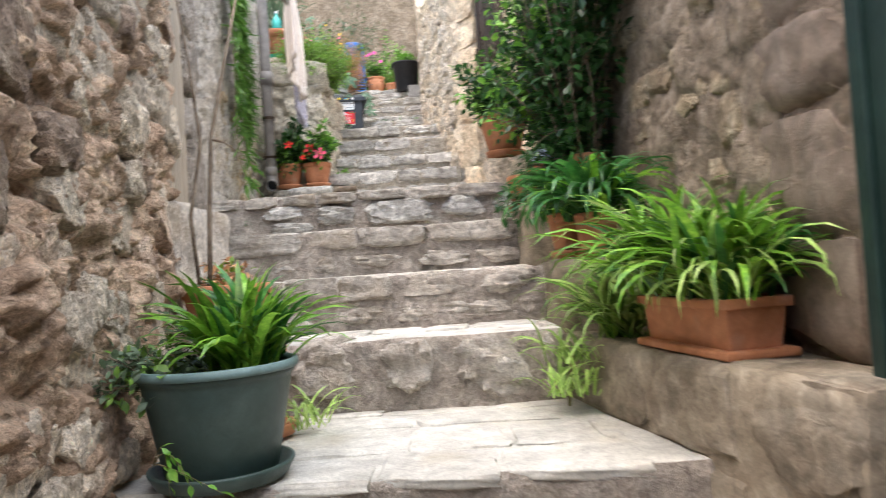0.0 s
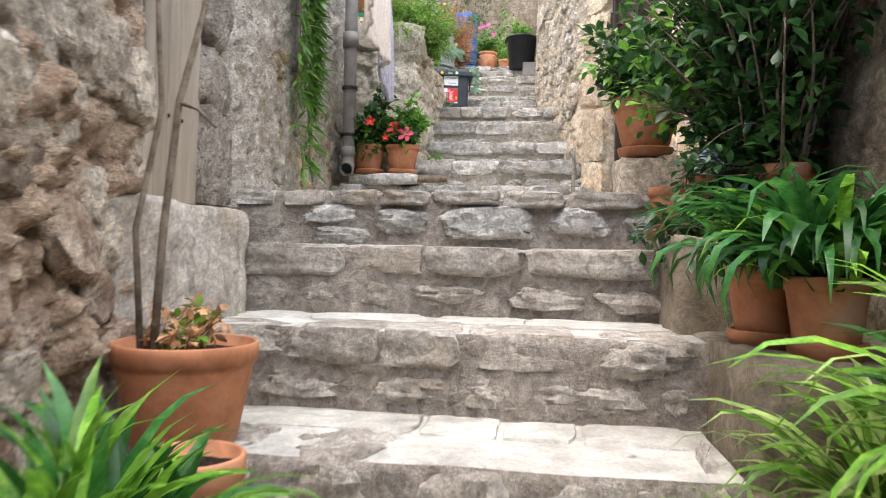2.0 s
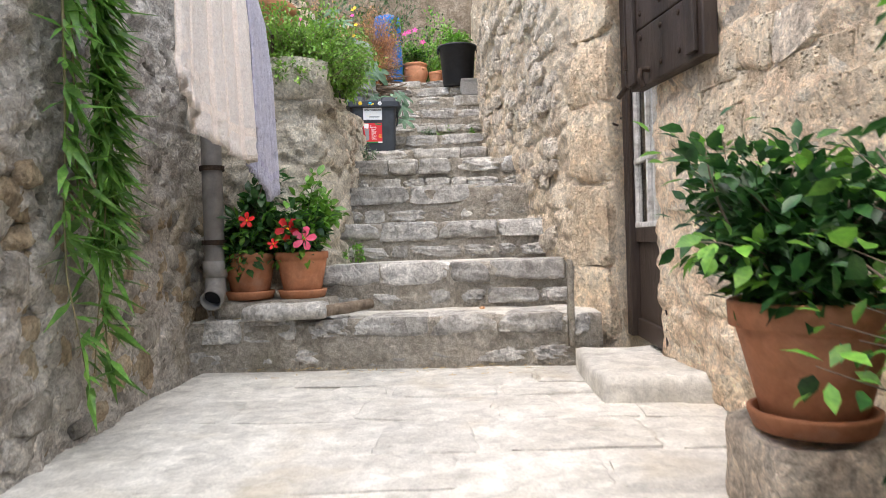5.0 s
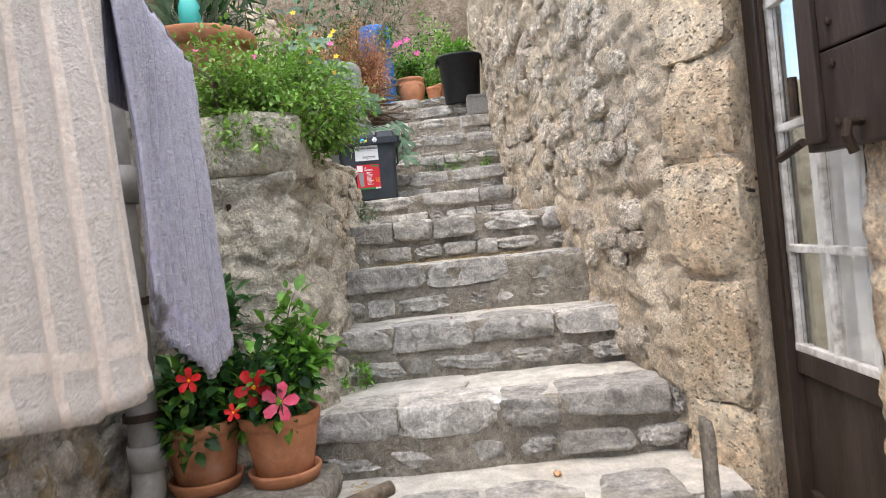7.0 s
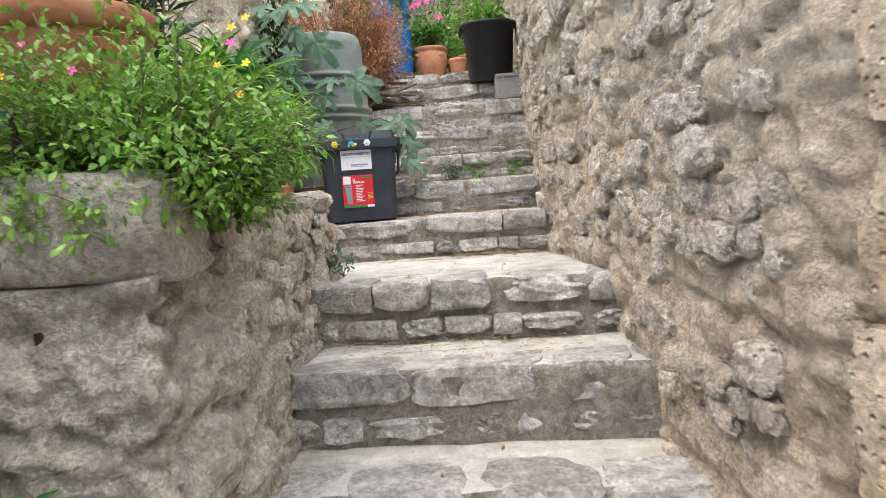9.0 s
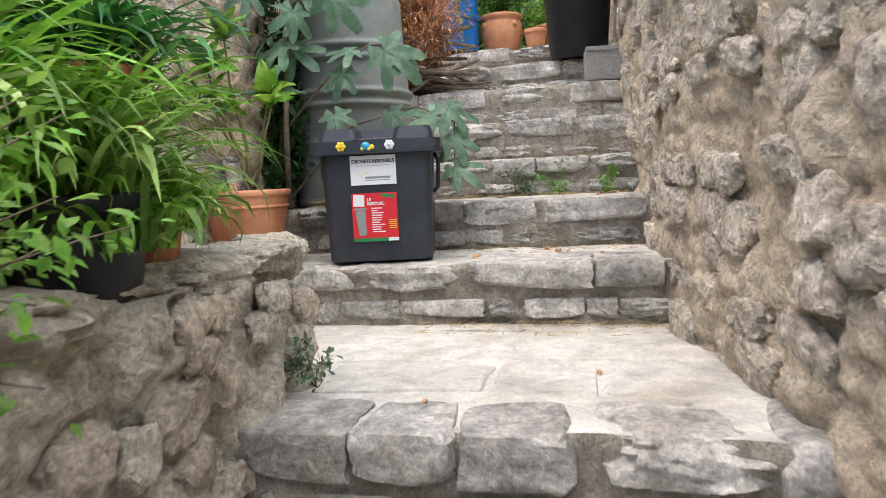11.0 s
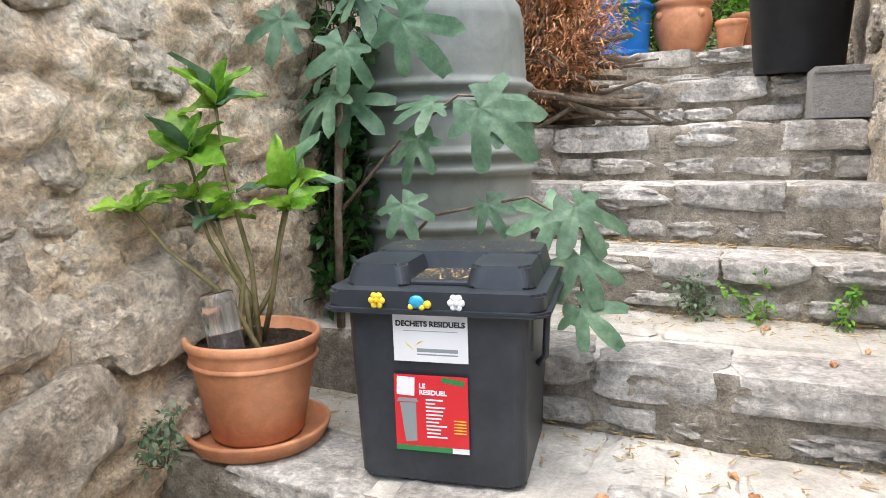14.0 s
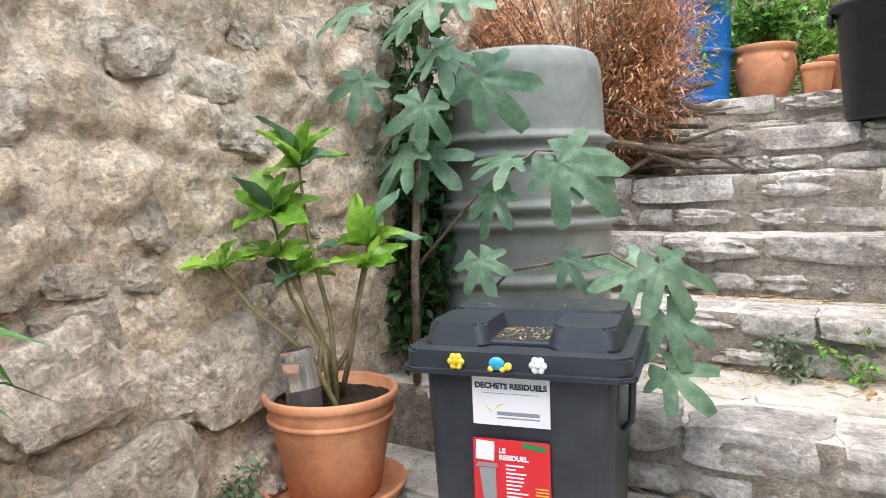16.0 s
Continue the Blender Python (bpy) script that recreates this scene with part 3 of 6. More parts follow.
# ---- closing structure ----
M.update({
    "terracotta": mat("terracotta", [(0.30, 0.115, 0.05), (0.40, 0.165, 0.08), (0.47, 0.22, 0.12)], 6, 0.75, 0.2, 90, vary=0.15, stain=((0.45, 0.33, 0.25), 5.0, 0.6, 0.5)),
    "terracotta_pale": mat("pale_terracotta", [(0.42, 0.17, 0.085), (0.53, 0.235, 0.12), (0.60, 0.295, 0.165)], 5, 0.65, 0.12, 90, vary=0.08),
    "green_plastic": mat("dark_green_plastic", [(0.035, 0.06, 0.055), (0.05, 0.08, 0.072), (0.07, 0.10, 0.09)], 5, 0.45, 0.08, 120, vary=0.0),
    "rim_plastic": mat("faded_green_plastic", [(0.12, 0.19, 0.19), (0.17, 0.25, 0.25)], 8, 0.5, 0.1, 120, vary=0.0),
    "dark_plastic": mat("anthracite_plastic", [(0.018, 0.022, 0.028), (0.026, 0.031, 0.038), (0.036, 0.042, 0.05)], 7, 0.42, 0.06, 200, vary=0.0, spec=0.5),
    "black_plastic": mat("black_plastic", [(0.010, 0.011, 0.013), (0.02, 0.021, 0.024)], 7, 0.5, 0.08, 160, vary=0.0),
    "grey_plastic": mat("grey_barrel_plastic", [(0.15, 0.165, 0.15), (0.215, 0.23, 0.21), (0.27, 0.285, 0.265)], 3, 0.5, 0.08, 150, vary=0.0, stain=((0.14, 0.15, 0.12), 3.0, 0.6, 0.5)),
    "blue_plastic": mat("blue_barrel_plastic", [(0.01, 0.13, 0.42), (0.015, 0.18, 0.55)], 4, 0.4, 0.08, 120, vary=0.0),
    "soil": mat("potting_soil", [(0.03, 0.02, 0.013), (0.07, 0.045, 0.03), (0.12, 0.08, 0.05)], 40, 0.95, 1.0, 150),
    "door_grey": mat("weathered_taupe_paint", [(0.25, 0.205, 0.155), (0.32, 0.27, 0.21), (0.36, 0.31, 0.25)], 5, 0.7, 0.2, 60, vary=0.06, streak=0.15),
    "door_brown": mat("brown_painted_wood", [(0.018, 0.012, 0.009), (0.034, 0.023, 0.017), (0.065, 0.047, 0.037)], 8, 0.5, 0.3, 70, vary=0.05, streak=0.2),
    "white_wood": mat("peeling_white_paint", [(0.25, 0.22, 0.19), (0.62, 0.60, 0.56), (0.75, 0.73, 0.70)], 14, 0.6, 0.4, 60, vary=0.0),
    "curtain": mat("white_curtain", [(0.76, 0.75, 0.72), (0.84, 0.83, 0.80)], 3, 0.9, 0.05, 200, vary=0.0),
    "iron": mat("rusty_iron", [(0.03, 0.022, 0.018), (0.07, 0.045, 0.03)], 20, 0.6, 0.4, 90, metal=0.6, vary=0.0),
    "pipe": mat("grey_pvc_pipe", [(0.13, 0.12, 0.11), (0.19, 0.175, 0.16), (0.25, 0.235, 0.22)], 5, 0.55, 0.1, 90, vary=0.0),
    "bark": mat("bark", [(0.09, 0.065, 0.045), (0.19, 0.145, 0.105), (0.30, 0.24, 0.18)], 18, 0.9, 0.6, 90),
    "stem": mat("green_stem", [(0.10, 0.10, 0.035), (0.20, 0.17, 0.08), (0.27, 0.22, 0.13)], 18, 0.7, 0.3, 90),
    "beige_towel": mat("beige_terry", [(0.76, 0.665, 0.60), (0.84, 0.755, 0.69), (0.88, 0.81, 0.75)], 45, 1.0, 1.0, 130, vary=0.0, dist=0.012, mottle=0.06, grain=0.16),
    "mauve_towel": mat("mauve_terry", [(0.41, 0.39, 0.47), (0.52, 0.50, 0.58), (0.62, 0.60, 0.67)], 45, 1.0, 1.0, 130, vary=0.0, dist=0.012, mottle=0.06, grain=0.16),
    # darker towel tones: shade of the rib grooves as colour, and the hem band
    "beige_towel_weave": mat("beige_flat_weave", [(0.58, 0.485, 0.42), (0.67, 0.575, 0.505), (0.73, 0.64, 0.57)], 45, 1.0, 0.6, 200, vary=0.0, dist=0.006, grain=0.12),
    "mauve_towel_weave": mat("mauve_flat_weave", [(0.30, 0.28, 0.37), (0.38, 0.36, 0.45), (0.45, 0.43, 0.51)], 45, 1.0, 0.6, 200, vary=0.0, dist=0.006, grain=0.12),
    "block": mat("concrete_block", [(0.26, 0.25, 0.23), (0.34, 0.33, 0.31)], 25, 0.95, 0.8, 120),
    "leaf": leafy("shrub_leaf", [(0.012, 0.043, 0.013), (0.028, 0.088, 0.022), (0.070, 0.160, 0.032)], 0.32),
    "leaf_light": leafy("bright_leaf", [(0.075, 0.213, 0.025), (0.150, 0.350, 0.044), (0.275, 0.475, 0.075)], 0.4),
    "blade": leafy("strap_leaf", [(0.052, 0.150, 0.015), (0.135, 0.300, 0.030), (0.29, 0.47, 0.065)], 0.35),
    "blade_dark": leafy("dark_strap_leaf", [(0.015, 0.075, 0.018), (0.037, 0.138, 0.027), (0.088, 0.225, 0.050)], 0.35),
    "blade_pale": leafy("pale_strap_leaf", [(0.208, 0.351, 0.078), (0.338, 0.494, 0.130), (0.494, 0.598, 0.234)], 0.4),
    "tiny_leaf": leafy("purslane_leaf", [(0.081, 0.176, 0.027), (0.162, 0.297, 0.047), (0.270, 0.419, 0.081)], 0.45),
    "fig": leafy("fig_leaf", [(0.045, 0.10, 0.055), (0.10, 0.185, 0.105), (0.19, 0.29, 0.185)], 0.5, 0.3, 14),
    "hydrangea": leafy("hydrangea_leaf", [(0.103, 0.230, 0.023), (0.196, 0.356, 0.040), (0.322, 0.483, 0.081)], 0.4, 0.35, 16),
    "vine": leafy("bright_fern", [(0.07, 0.19, 0.035), (0.15, 0.33, 0.06), (0.28, 0.47, 0.10)], 0.4),
    "dry": leafy("dry_conifer", [(0.34, 0.16, 0.07), (0.56, 0.30, 0.15), (0.72, 0.44, 0.25)], 0.8, 0.2),
    "grey_leaf": leafy("grey_green_leaf", [(0.07, 0.11, 0.06), (0.13, 0.19, 0.11), (0.2, 0.27, 0.17)], 0.5),
    "red": leafy("red_petal", [(0.55, 0.01, 0.015), (0.75, 0.03, 0.03)], 0.5),
    "pink": leafy("pink_petal", [(0.7, 0.06, 0.14), (0.85, 0.16, 0.26)], 0.5),
    "magenta": leafy("magenta_petal", [(0.75, 0.04, 0.32), (0.85, 0.1, 0.45)], 0.5),
    "yellow": leafy("yellow_petal", [(0.85, 0.5, 0.01), (0.95, 0.65, 0.03)], 0.5),
})


def plain(name, color, rough=0.6, metal=0.0, alpha=None):
    m = bpy.data.materials.new(name)
    m.use_nodes = True
    b = m.node_tree.nodes["Principled BSDF"]
    b.inputs["Base Color"].default_value = (*color, 1)
    b.inputs["Roughness"].default_value, b.inputs["Metallic"].default_value = rough, metal
    if alpha:
        b.inputs["Transmission Weight"].default_value = alpha
        b.inputs["IOR"].default_value = 1.45
    return m


M["paper"] = plain("white_sticker", (0.78, 0.79, 0.80), 0.5)
M["ink"] = plain("black_ink", (0.02, 0.02, 0.02), 0.6)
M["red_print"] = plain("red_sticker", (0.62, 0.02, 0.03), 0.45)
M["green_print"] = plain("green_print", (0.02, 0.22, 0.06), 0.5)
M["grey_print"] = plain("grey_print", (0.25, 0.28, 0.29), 0.5)
M["yellow_print"] = plain("yellow_print", (0.8, 0.6, 0.05), 0.5)
M["teal"] = plain("turquoise_plastic", (0.05, 0.42, 0.36), 0.35)
M["glass"] = plain("window_glass", (0.95, 0.97, 0.97), 0.03, 0.0, 1.0)
M["clear"] = plain("cloudy_clear_plastic", (0.95, 0.96, 0.95), 0.12, 0.0, 0.97)
M["tray_green"] = plain("green_tray_plastic", (0.02, 0.24, 0.13), 0.4)
M["red_rag"] = mat("red_white_cloth", [(0.55, 0.02, 0.03), (0.6, 0.03, 0.04), (0.75, 0.72, 0.7)], 11, 0.9, 0.3, 200, vary=0.0)
M["white_glaze"] = plain("white_glaze", (0.6, 0.62, 0.62), 0.3)
M["bag"] = mat("blue_white_bag", [(0.02, 0.05, 0.34), (0.42, 0.47, 0.62), (0.68, 0.72, 0.79)], 14, 0.35, 0.5, 60)

# wall added out of view behind the camera to hold back sky light
closing = thing("unseen_light_blocker", "unseen plain wall added to close the alley and block light", "wall", kind="structure")
part("wall", box(-4, -3.4, -0.2, 4, -3.0, 2.8), M["render"], closing)
tagged(part("ground", box(-60, -60, -0.2, 60, 80, 0.2), M["ground"]), "bare earth ground", "ground", kind="structure")
tagged(part("terrace_ground", box(-9, 6.6, 0.2, -1.75, 40, 3.3, 0.02), M["ground"]), "earth garden terrace behind the walls", "ground", kind="structure")
tagged(part("hill_ground", box(-9, 13.4, 0.2, 9, 60, 4.62, 0.02), M["ground"]), "earth ground at the head of the stair", "ground", kind="structure")


def masonry(name, x0, y0, z0, x1, y1, z1, material, label, relief=0.015, seed=1, res=0.04, category="wall", kind="structure"):
    """A block of masonry with uneven faces and worn arrises."""
    bm = bmesh.new()
    d = (x1 - x0, y1 - y0, z1 - z0)
    bmesh.ops.create_cube(bm, size=1, matrix=Matrix.LocRotScale(((x0 + x1) / 2, (y0 + y1) / 2, (z0 + z1) / 2), None, d))
    for axis in range(3):
        n = max(1, int(d[axis] / res))
        for k in range(1, n):
            co = [0, 0, 0]
            co[axis] = (x0, y0, z0)[axis] + d[axis] * k / n
            no = [0, 0, 0]
            no[axis] = 1
            bmesh.ops.bisect_plane(bm, geom=bm.verts[:] + bm.edges[:] + bm.faces[:], plane_co=co, plane_no=no)
    P = np.array([v.co[:] for v in bm.verts])
    c = np.array([(x0 + x1) / 2, (y0 + y1) / 2, (z0 + z1) / 2])
    q = P - c
    h = np.array(d) / 2
    r = 0.025
    inner = np.clip(q, -h + r, h - r)
    e = q - inner
    n = np.linalg.norm(e, axis=1, keepdims=True)
    q = inner + np.where(n > 1e-9, e / np.maximum(n, 1e-9), 0) * np.minimum(n, r)
    off = np.stack([rocky(P + 5 * k, 5, seed + 3 * k, 4) for k in range(3)], 1)
    q = q + relief * off + c
    for v, p in zip(bm.verts, q):
        v.co = p
    return tagged(part(name, bm, M[material], smooth=True), label, category, kind=kind)


masonry("door_bench", -1.75, 2.98, 1.1, -1.16, 3.86, 1.875, "step_old", "whitened stone threshold block before the plank door", 0.015, 3, category="threshold")
masonry("ledge_1", 0.53, 1.4, 0.3, 1.05, 2.92, 1.195, "ledge", "low smooth ashlar planter wall", 0.008, 4, category="ledge")
bpy.data.objects["ledge_1"].matrix_world = pose(0.53, 2.7, 0) @ pose(0, 0, 0, 0, 0, 12) @ pose(-0.53, -2.7, 0)
masonry("ledge_2", 0.47, 2.9, 0.3, 1.05, 3.62, 1.5, "ledge", "low stone ledge carrying pots", 0.018, 5, category="ledge")
masonry("ledge_3", 0.42, 3.6, 0.3, 1.0, 4.3, 1.8, "ledge", "low stone ledge carrying pots", 0.018, 6, category="ledge")
doorsill = masonry("doorstep", 0.2, 5.75, 1.8, 0.75, 6.45, 2.1, "tread", "pale stone doorstep before the glazed door", 0.012, 7, category="doorstep")
planter = masonry("planter_wall", -1.82, 7.12, 2.0, -1.25, 8.62, 3.50, "planterstone", "grey stone raised planter wall with a large block on top", 0.03, 8, 0.035)
bed_face = Path([(-1.92, 7.05), (-1.20, 7.02), (-1.11, 7.06), (-1.08, 7.2), (-1.085, 8.0), (-1.085, 8.66), (-1.14, 8.76), (-1.85, 8.78)], 1)
wall_bed = wall("wall_7", bed_face, 2.0, 3.54, M["planterstone"], 0.028, 3.2, 23, "fissured grey-beige rubble face of the raised bed", 0.016, (0.34, 0.045), 0.1, gain=0.74, top=[(7.0, 3.41), (7.12, 3.43), (7.3, 3.54)])
for v in wall_bed.data.vertices:
    if v.co.y > 7.1:
        v.co.x -= 0.085 * (v.co.z - 2.7)
masonry("garden_wall", -2.05, 7.95, 3.2, -1.35, 8.2, 3.93, "planterstone", "low rubble wall at the back of the raised bed", 0.03, 9)
masonry("house_wall_upper", -7.0, 15.2, 4.0, 3.0, 15.6, 8.6, "render_brown_shaded", "grey-beige stained house wall at the head of the stair", 0.04, 10, 0.12)

# ---- doors ----


def plank_door():
    d = thing("door_1", "taupe painted plank door, closed, weathered at the foot", "door", pose(-1.335, 3.44, 1.89, 0, 0, 95.5), kind="structure")
    w = 0.095
    for k in range(8):
        part("plank", box(-0.4 + k * w, -0.02, 0.0, -0.4 + k * w + w - 0.006, 0.02 + 0.004 * (k % 2), 2.1, 0.004, 1), M["door_grey"], d)
    for z in (0.25, 1.7):
        part("batten", box(-0.4, 0.026, z, 0.36, 0.045, z + 0.12, 0.004, 1), M["door_grey"], d)
    for k in range(6):
        for z in (0.3, 1.05):
            b = lathe([(0.0, 0.004), (0.007, 0.003), (0.008, 0)], 8)
            bmesh.ops.transform(b, matrix=pose(-0.36 + k * 0.11, -0.022, z, 90, 0, 0), verts=b.verts)
            part("nail", b, M["iron"], d)
    part("lintel", box(-0.6, -0.15, 2.1, 0.6, 0.3, 2.35, 0.02), M["ashlar"], d)
    part("backing", box(-0.45, 0.05, 0.0, 0.5, 0.1, 2.1), M["door_brown"], d)


plank_door()
tagged(part("wall_over_door", box(-1.75, 3.05, 4.2, -1.3, 3.9, 4.9, 0.02), M["render"]), "grey rendered wall over the plank door", "wall", kind="structure")


def glazed_door():
    d = thing("door_2", "dark brown glazed door with peeling white glazing bars, closed", "door", pose(0.56, 6.40, 2.12, 0, 0, -90), kind="structure")
    # x runs towards the viewer along the alley, -y faces the alley
    part("stile", box(-0.31, -0.06, 0, -0.22, 0.02, 2.3, 0.006), M["door_brown"], d)
    part("stile", box(0.26, -0.03, 0, 0.31, 0.02, 2.3, 0.006), M["door_brown"], d)
    part("bottom_rail", box(-0.22, -0.03, 0, 0.26, 0.02, 0.09, 0.005), M["door_brown"], d)
    part("panel", box(-0.22, -0.012, 0.09, 0.26, 0.012, 0.46, 0.004), M["door_brown"], d)
    part("lock_rail", box(-0.22, -0.03, 0.46, 0.26, 0.02, 0.53, 0.005), M["door_brown"], d)
    for z in (0.85, 1.22, 1.6):
        part("glazing_bar", box(-0.22, -0.03, z - 0.012, 0.26, 0.0, z + 0.012, 0.004), M["white_wood"], d, "peeling white glazing bar")
    for x in (-0.22, 0.02, 0.236):
        part("glazing_bar", box(x, -0.028, 0.53, x + 0.024, 0.002, 2.2, 0.004), M["white_wood"], d, "peeling white glazing bar")
    part("glazing_bar", box(-0.22, -0.03, 0.53, 0.26, 0.0, 0.555, 0.004), M["white_wood"], d)
    for i, (z0, z1) in enumerate(((0.555, 0.838), (0.862, 1.208), (1.232, 1.588), (1.612, 2.2))):
        for x0, x1 in ((-0.196, 0.02), (0.044, 0.236)):
            g = part("pane", box(x0, -0.012, z0, x1, -0.008, z1), M["glass"], d)
            g.visible_shadow = False
    xs = np.linspace(-0.15, 0.25, 60)
    zs = np.linspace(0.5, 2.25, 8)
    V = [(x, 0.035 + 0.012 * math.sin(x * 75) + 0.006 * math.sin(x * 31 + z), z) for x in xs for z in zs]
    mesh_object("curtain", V, from_grid(None, 60, 8), M["curtain"], d, "plain white gathered curtain")
    part("hook", tube([(-0.30, -0.065, 1.08), (-0.30, -0.10, 1.075), (-0.28, -0.12, 1.06), (-0.26, -0.11, 1.045), (-0.265, -0.09, 1.04)], 0.006), M["iron"], d, "rusty iron hook")
    part("espagnolette_rod", tube([(-0.2, -0.045, 0.6), (-0.2, -0.045, 2.2)], 0.008), M["iron"], d)
    part("lintel", box(-0.4, -0.12, 2.3, 0.55, 0.3, 2.6, 0.02), M["ashlar"], d)
    # near-black panel added as the darkness of the unlit room
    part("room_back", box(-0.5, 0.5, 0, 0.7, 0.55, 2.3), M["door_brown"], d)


glazed_door()
tagged(part("wall_over_door", box(0.5, 5.95, 4.7, 0.9, 6.8, 4.9, 0.02), M["render_warm"]), "stone wall over the glazed door", "wall", kind="structure")


def shutter():
    s = thing("window_shutter", "dark brown boarded wooden shutter folded back against the house wall", "shutter", pose(0.465, 6.22, 3.23, 0, 0, -79))
    for k in range(3):
        part("board", box(0.0, -0.03, 0.0 + k * 0.24, 0.62, 0.03, 0.236 + k * 0.24, 0.006), M["door_brown"], s)
    part("board", box(0.0, -0.03, 0.72, 0.62, 0.03, 1.1, 0.006), M["door_brown"], s)
    for x in (0.05, 0.56):
        part("batten", box(x - 0.03, -0.05, 0.02, x + 0.03, -0.03, 1.05, 0.005), M["door_brown"], s)
    for x in (0.12, 0.3, 0.45, 0.58):
        for z in (0.06, 0.2, 0.3, 0.45):
            b = lathe([(0.0, 0.008), (0.010, 0.006), (0.012, 0)], 8)
            bmesh.ops.transform(b, matrix=pose(x, -0.031, z, 90, 0, 0), verts=b.verts)
            part("bolt", b, M["iron"], s)
    part("catch", tube([(0.2, -0.035, 0.05), (0.2, -0.07, 0.05), (0.2, -0.075, 0.02), (0.2, -0.06, -0.02)], 0.012), M["iron"], s, "small metal catch")
    part("hinge", tube([(-0.02, -0.04, 0.1), (-0.02, -0.04, 0.2)], 0.012), M["iron"], s)
    part("bracket", tube([(-0.1, -0.04, 0.0), (0.0, -0.04, 0.03)], 0.012), M["iron"], s)


shutter()


def green_door():
    d = thing("door_3", "dark green painted door set in the stone wall", "door", pose(0.965, 1.08, 0.5, 0, 0, -90), kind="structure")
    for k in range(4):
        part("plank", box(-0.42 + k * 0.21, -0.03, 0, -0.215 + k * 0.21, 0.02, 2.1, 0.005), M["green_paint"], d)
    part("frame", box(-0.47, -0.045, 0, -0.42, 0.03, 2.15, 0.006), M["green_paint"], d)


M["green_paint"] = mat("dark_green_paint", [(0.008, 0.022, 0.018), (0.014, 0.035, 0.028)], 6, 0.5, 0.2, 60)
green_door()

# ---- plants and pots ----


def pot(name, label, x, y, z, r_top, r_base, h, material, saucer=0.0, rim=0.18, group="", ring=True):
    """A turned flower pot with a thick rim, soil and, where it has one, a saucer."""
    t = thing(name, label, "flower pot", pose(x, y, z), group)
    base = 0.0
    if saucer:
        part("saucer", lathe([(0.0, 0.0), (saucer * 0.9, 0.0), (saucer, 0.035), (saucer, 0.042), (saucer - 0.012, 0.042), (saucer * 0.88, 0.012), (0.0, 0.012)], 44), M[material], t, smooth=True)
        base = 0.013
    w = 0.012
    rh = h * rim
    r_mid = r_base + (r_top - r_base) * (1 - rim) * 0.96
    prof = [(0.0, base), (r_base - 0.01, base), (r_base, base + 0.01), (r_mid * 0.985, base + h - rh - 0.012), (r_mid, base + h - rh), (r_top * 0.985, base + h - rh + 0.002), (r_top, base + h - 0.02), (r_top, base + h - 0.005), (r_top - 0.006, base + h), (r_top - w, base + h - 0.004), (r_top - w - 0.006, base + h - 0.05), (0.0, base + h - 0.05)]
    part("body", lathe(prof, 48), M[material], t, smooth=True)
    n = 14
    V, F = [], []
    for i in range(n):
        for k in range(20):
            rr = (r_top - w - 0.004) * i / (n - 1)
            a = 2 * math.pi * k / 20
            V.append((rr * math.cos(a), rr * math.sin(a), base + h - 0.035 + 0.008 * math.sin(i * 2.1 + k * 1.7)))
    for i in range(n - 1):
        for k in range(20):
            F.append((i * 20 + k, (i + 1) * 20 + k, (i + 1) * 20 + (k + 1) % 20, i * 20 + (k + 1) % 20))
    mesh_object("soil", V, F, M["soil"], t, "dark potting soil")
    return t


LEAF = {
    "oval": (np.array([(0, 0, 0), (-0.22, 0.3, 0.05), (0, 0.3, -0.02), (0.22, 0.3, 0.05), (-0.24, 0.6, 0.05), (0, 0.6, -0.01), (0.24, 0.6, 0.05), (0, 1.0, -0.1)]),
             [(0, 2, 1), (0, 3, 2), (1, 2, 5, 4), (2, 3, 6, 5), (4, 5, 7), (5, 6, 7)]),
    "narrow": (np.array([(0, 0, 0), (-0.09, 0.35, 0.02), (0, 0.35, -0.01), (0.09, 0.35, 0.02), (0, 1.0, -0.08)]),
               [(0, 2, 1), (0, 3, 2), (1, 2, 4), (2, 3, 4)]),
}


def leaves(name, pts, dirs, sizes, shape, material, parent, r, label="", droop=0.3):
    """Many leaves in one mesh, each a folded blade at its place."""
    T, F = LEAF[shape]
    n = len(pts)
    pts, dirs = np.asarray(pts, float), np.asarray(dirs, float)
    d = dirs + r.normal(0, 0.35, (n, 3)) + np.array([0, 0, -droop])
    d /= np.linalg.norm(d, axis=1, keepdims=True) + 1e-9
    up = np.array([0, 0, 1.0]) + r.normal(0, 0.35, (n, 3))
    s = np.cross(d, up)
    s /= np.linalg.norm(s, axis=1, keepdims=True) + 1e-9
    u = np.cross(s, d)
    V = pts[:, None, :] + sizes[:, None, None] * (T[None, :, 0, None] * s[:, None, :] + T[None, :, 1, None] * d[:, None, :] + T[None, :, 2, None] * u[:, None, :])
    V = V.reshape(-1, 3)
    k = len(T)
    faces = [tuple(i * k + j for j in f) for i in range(n) for f in F]
    return mesh_object(name, V, faces, M[material], parent, label)


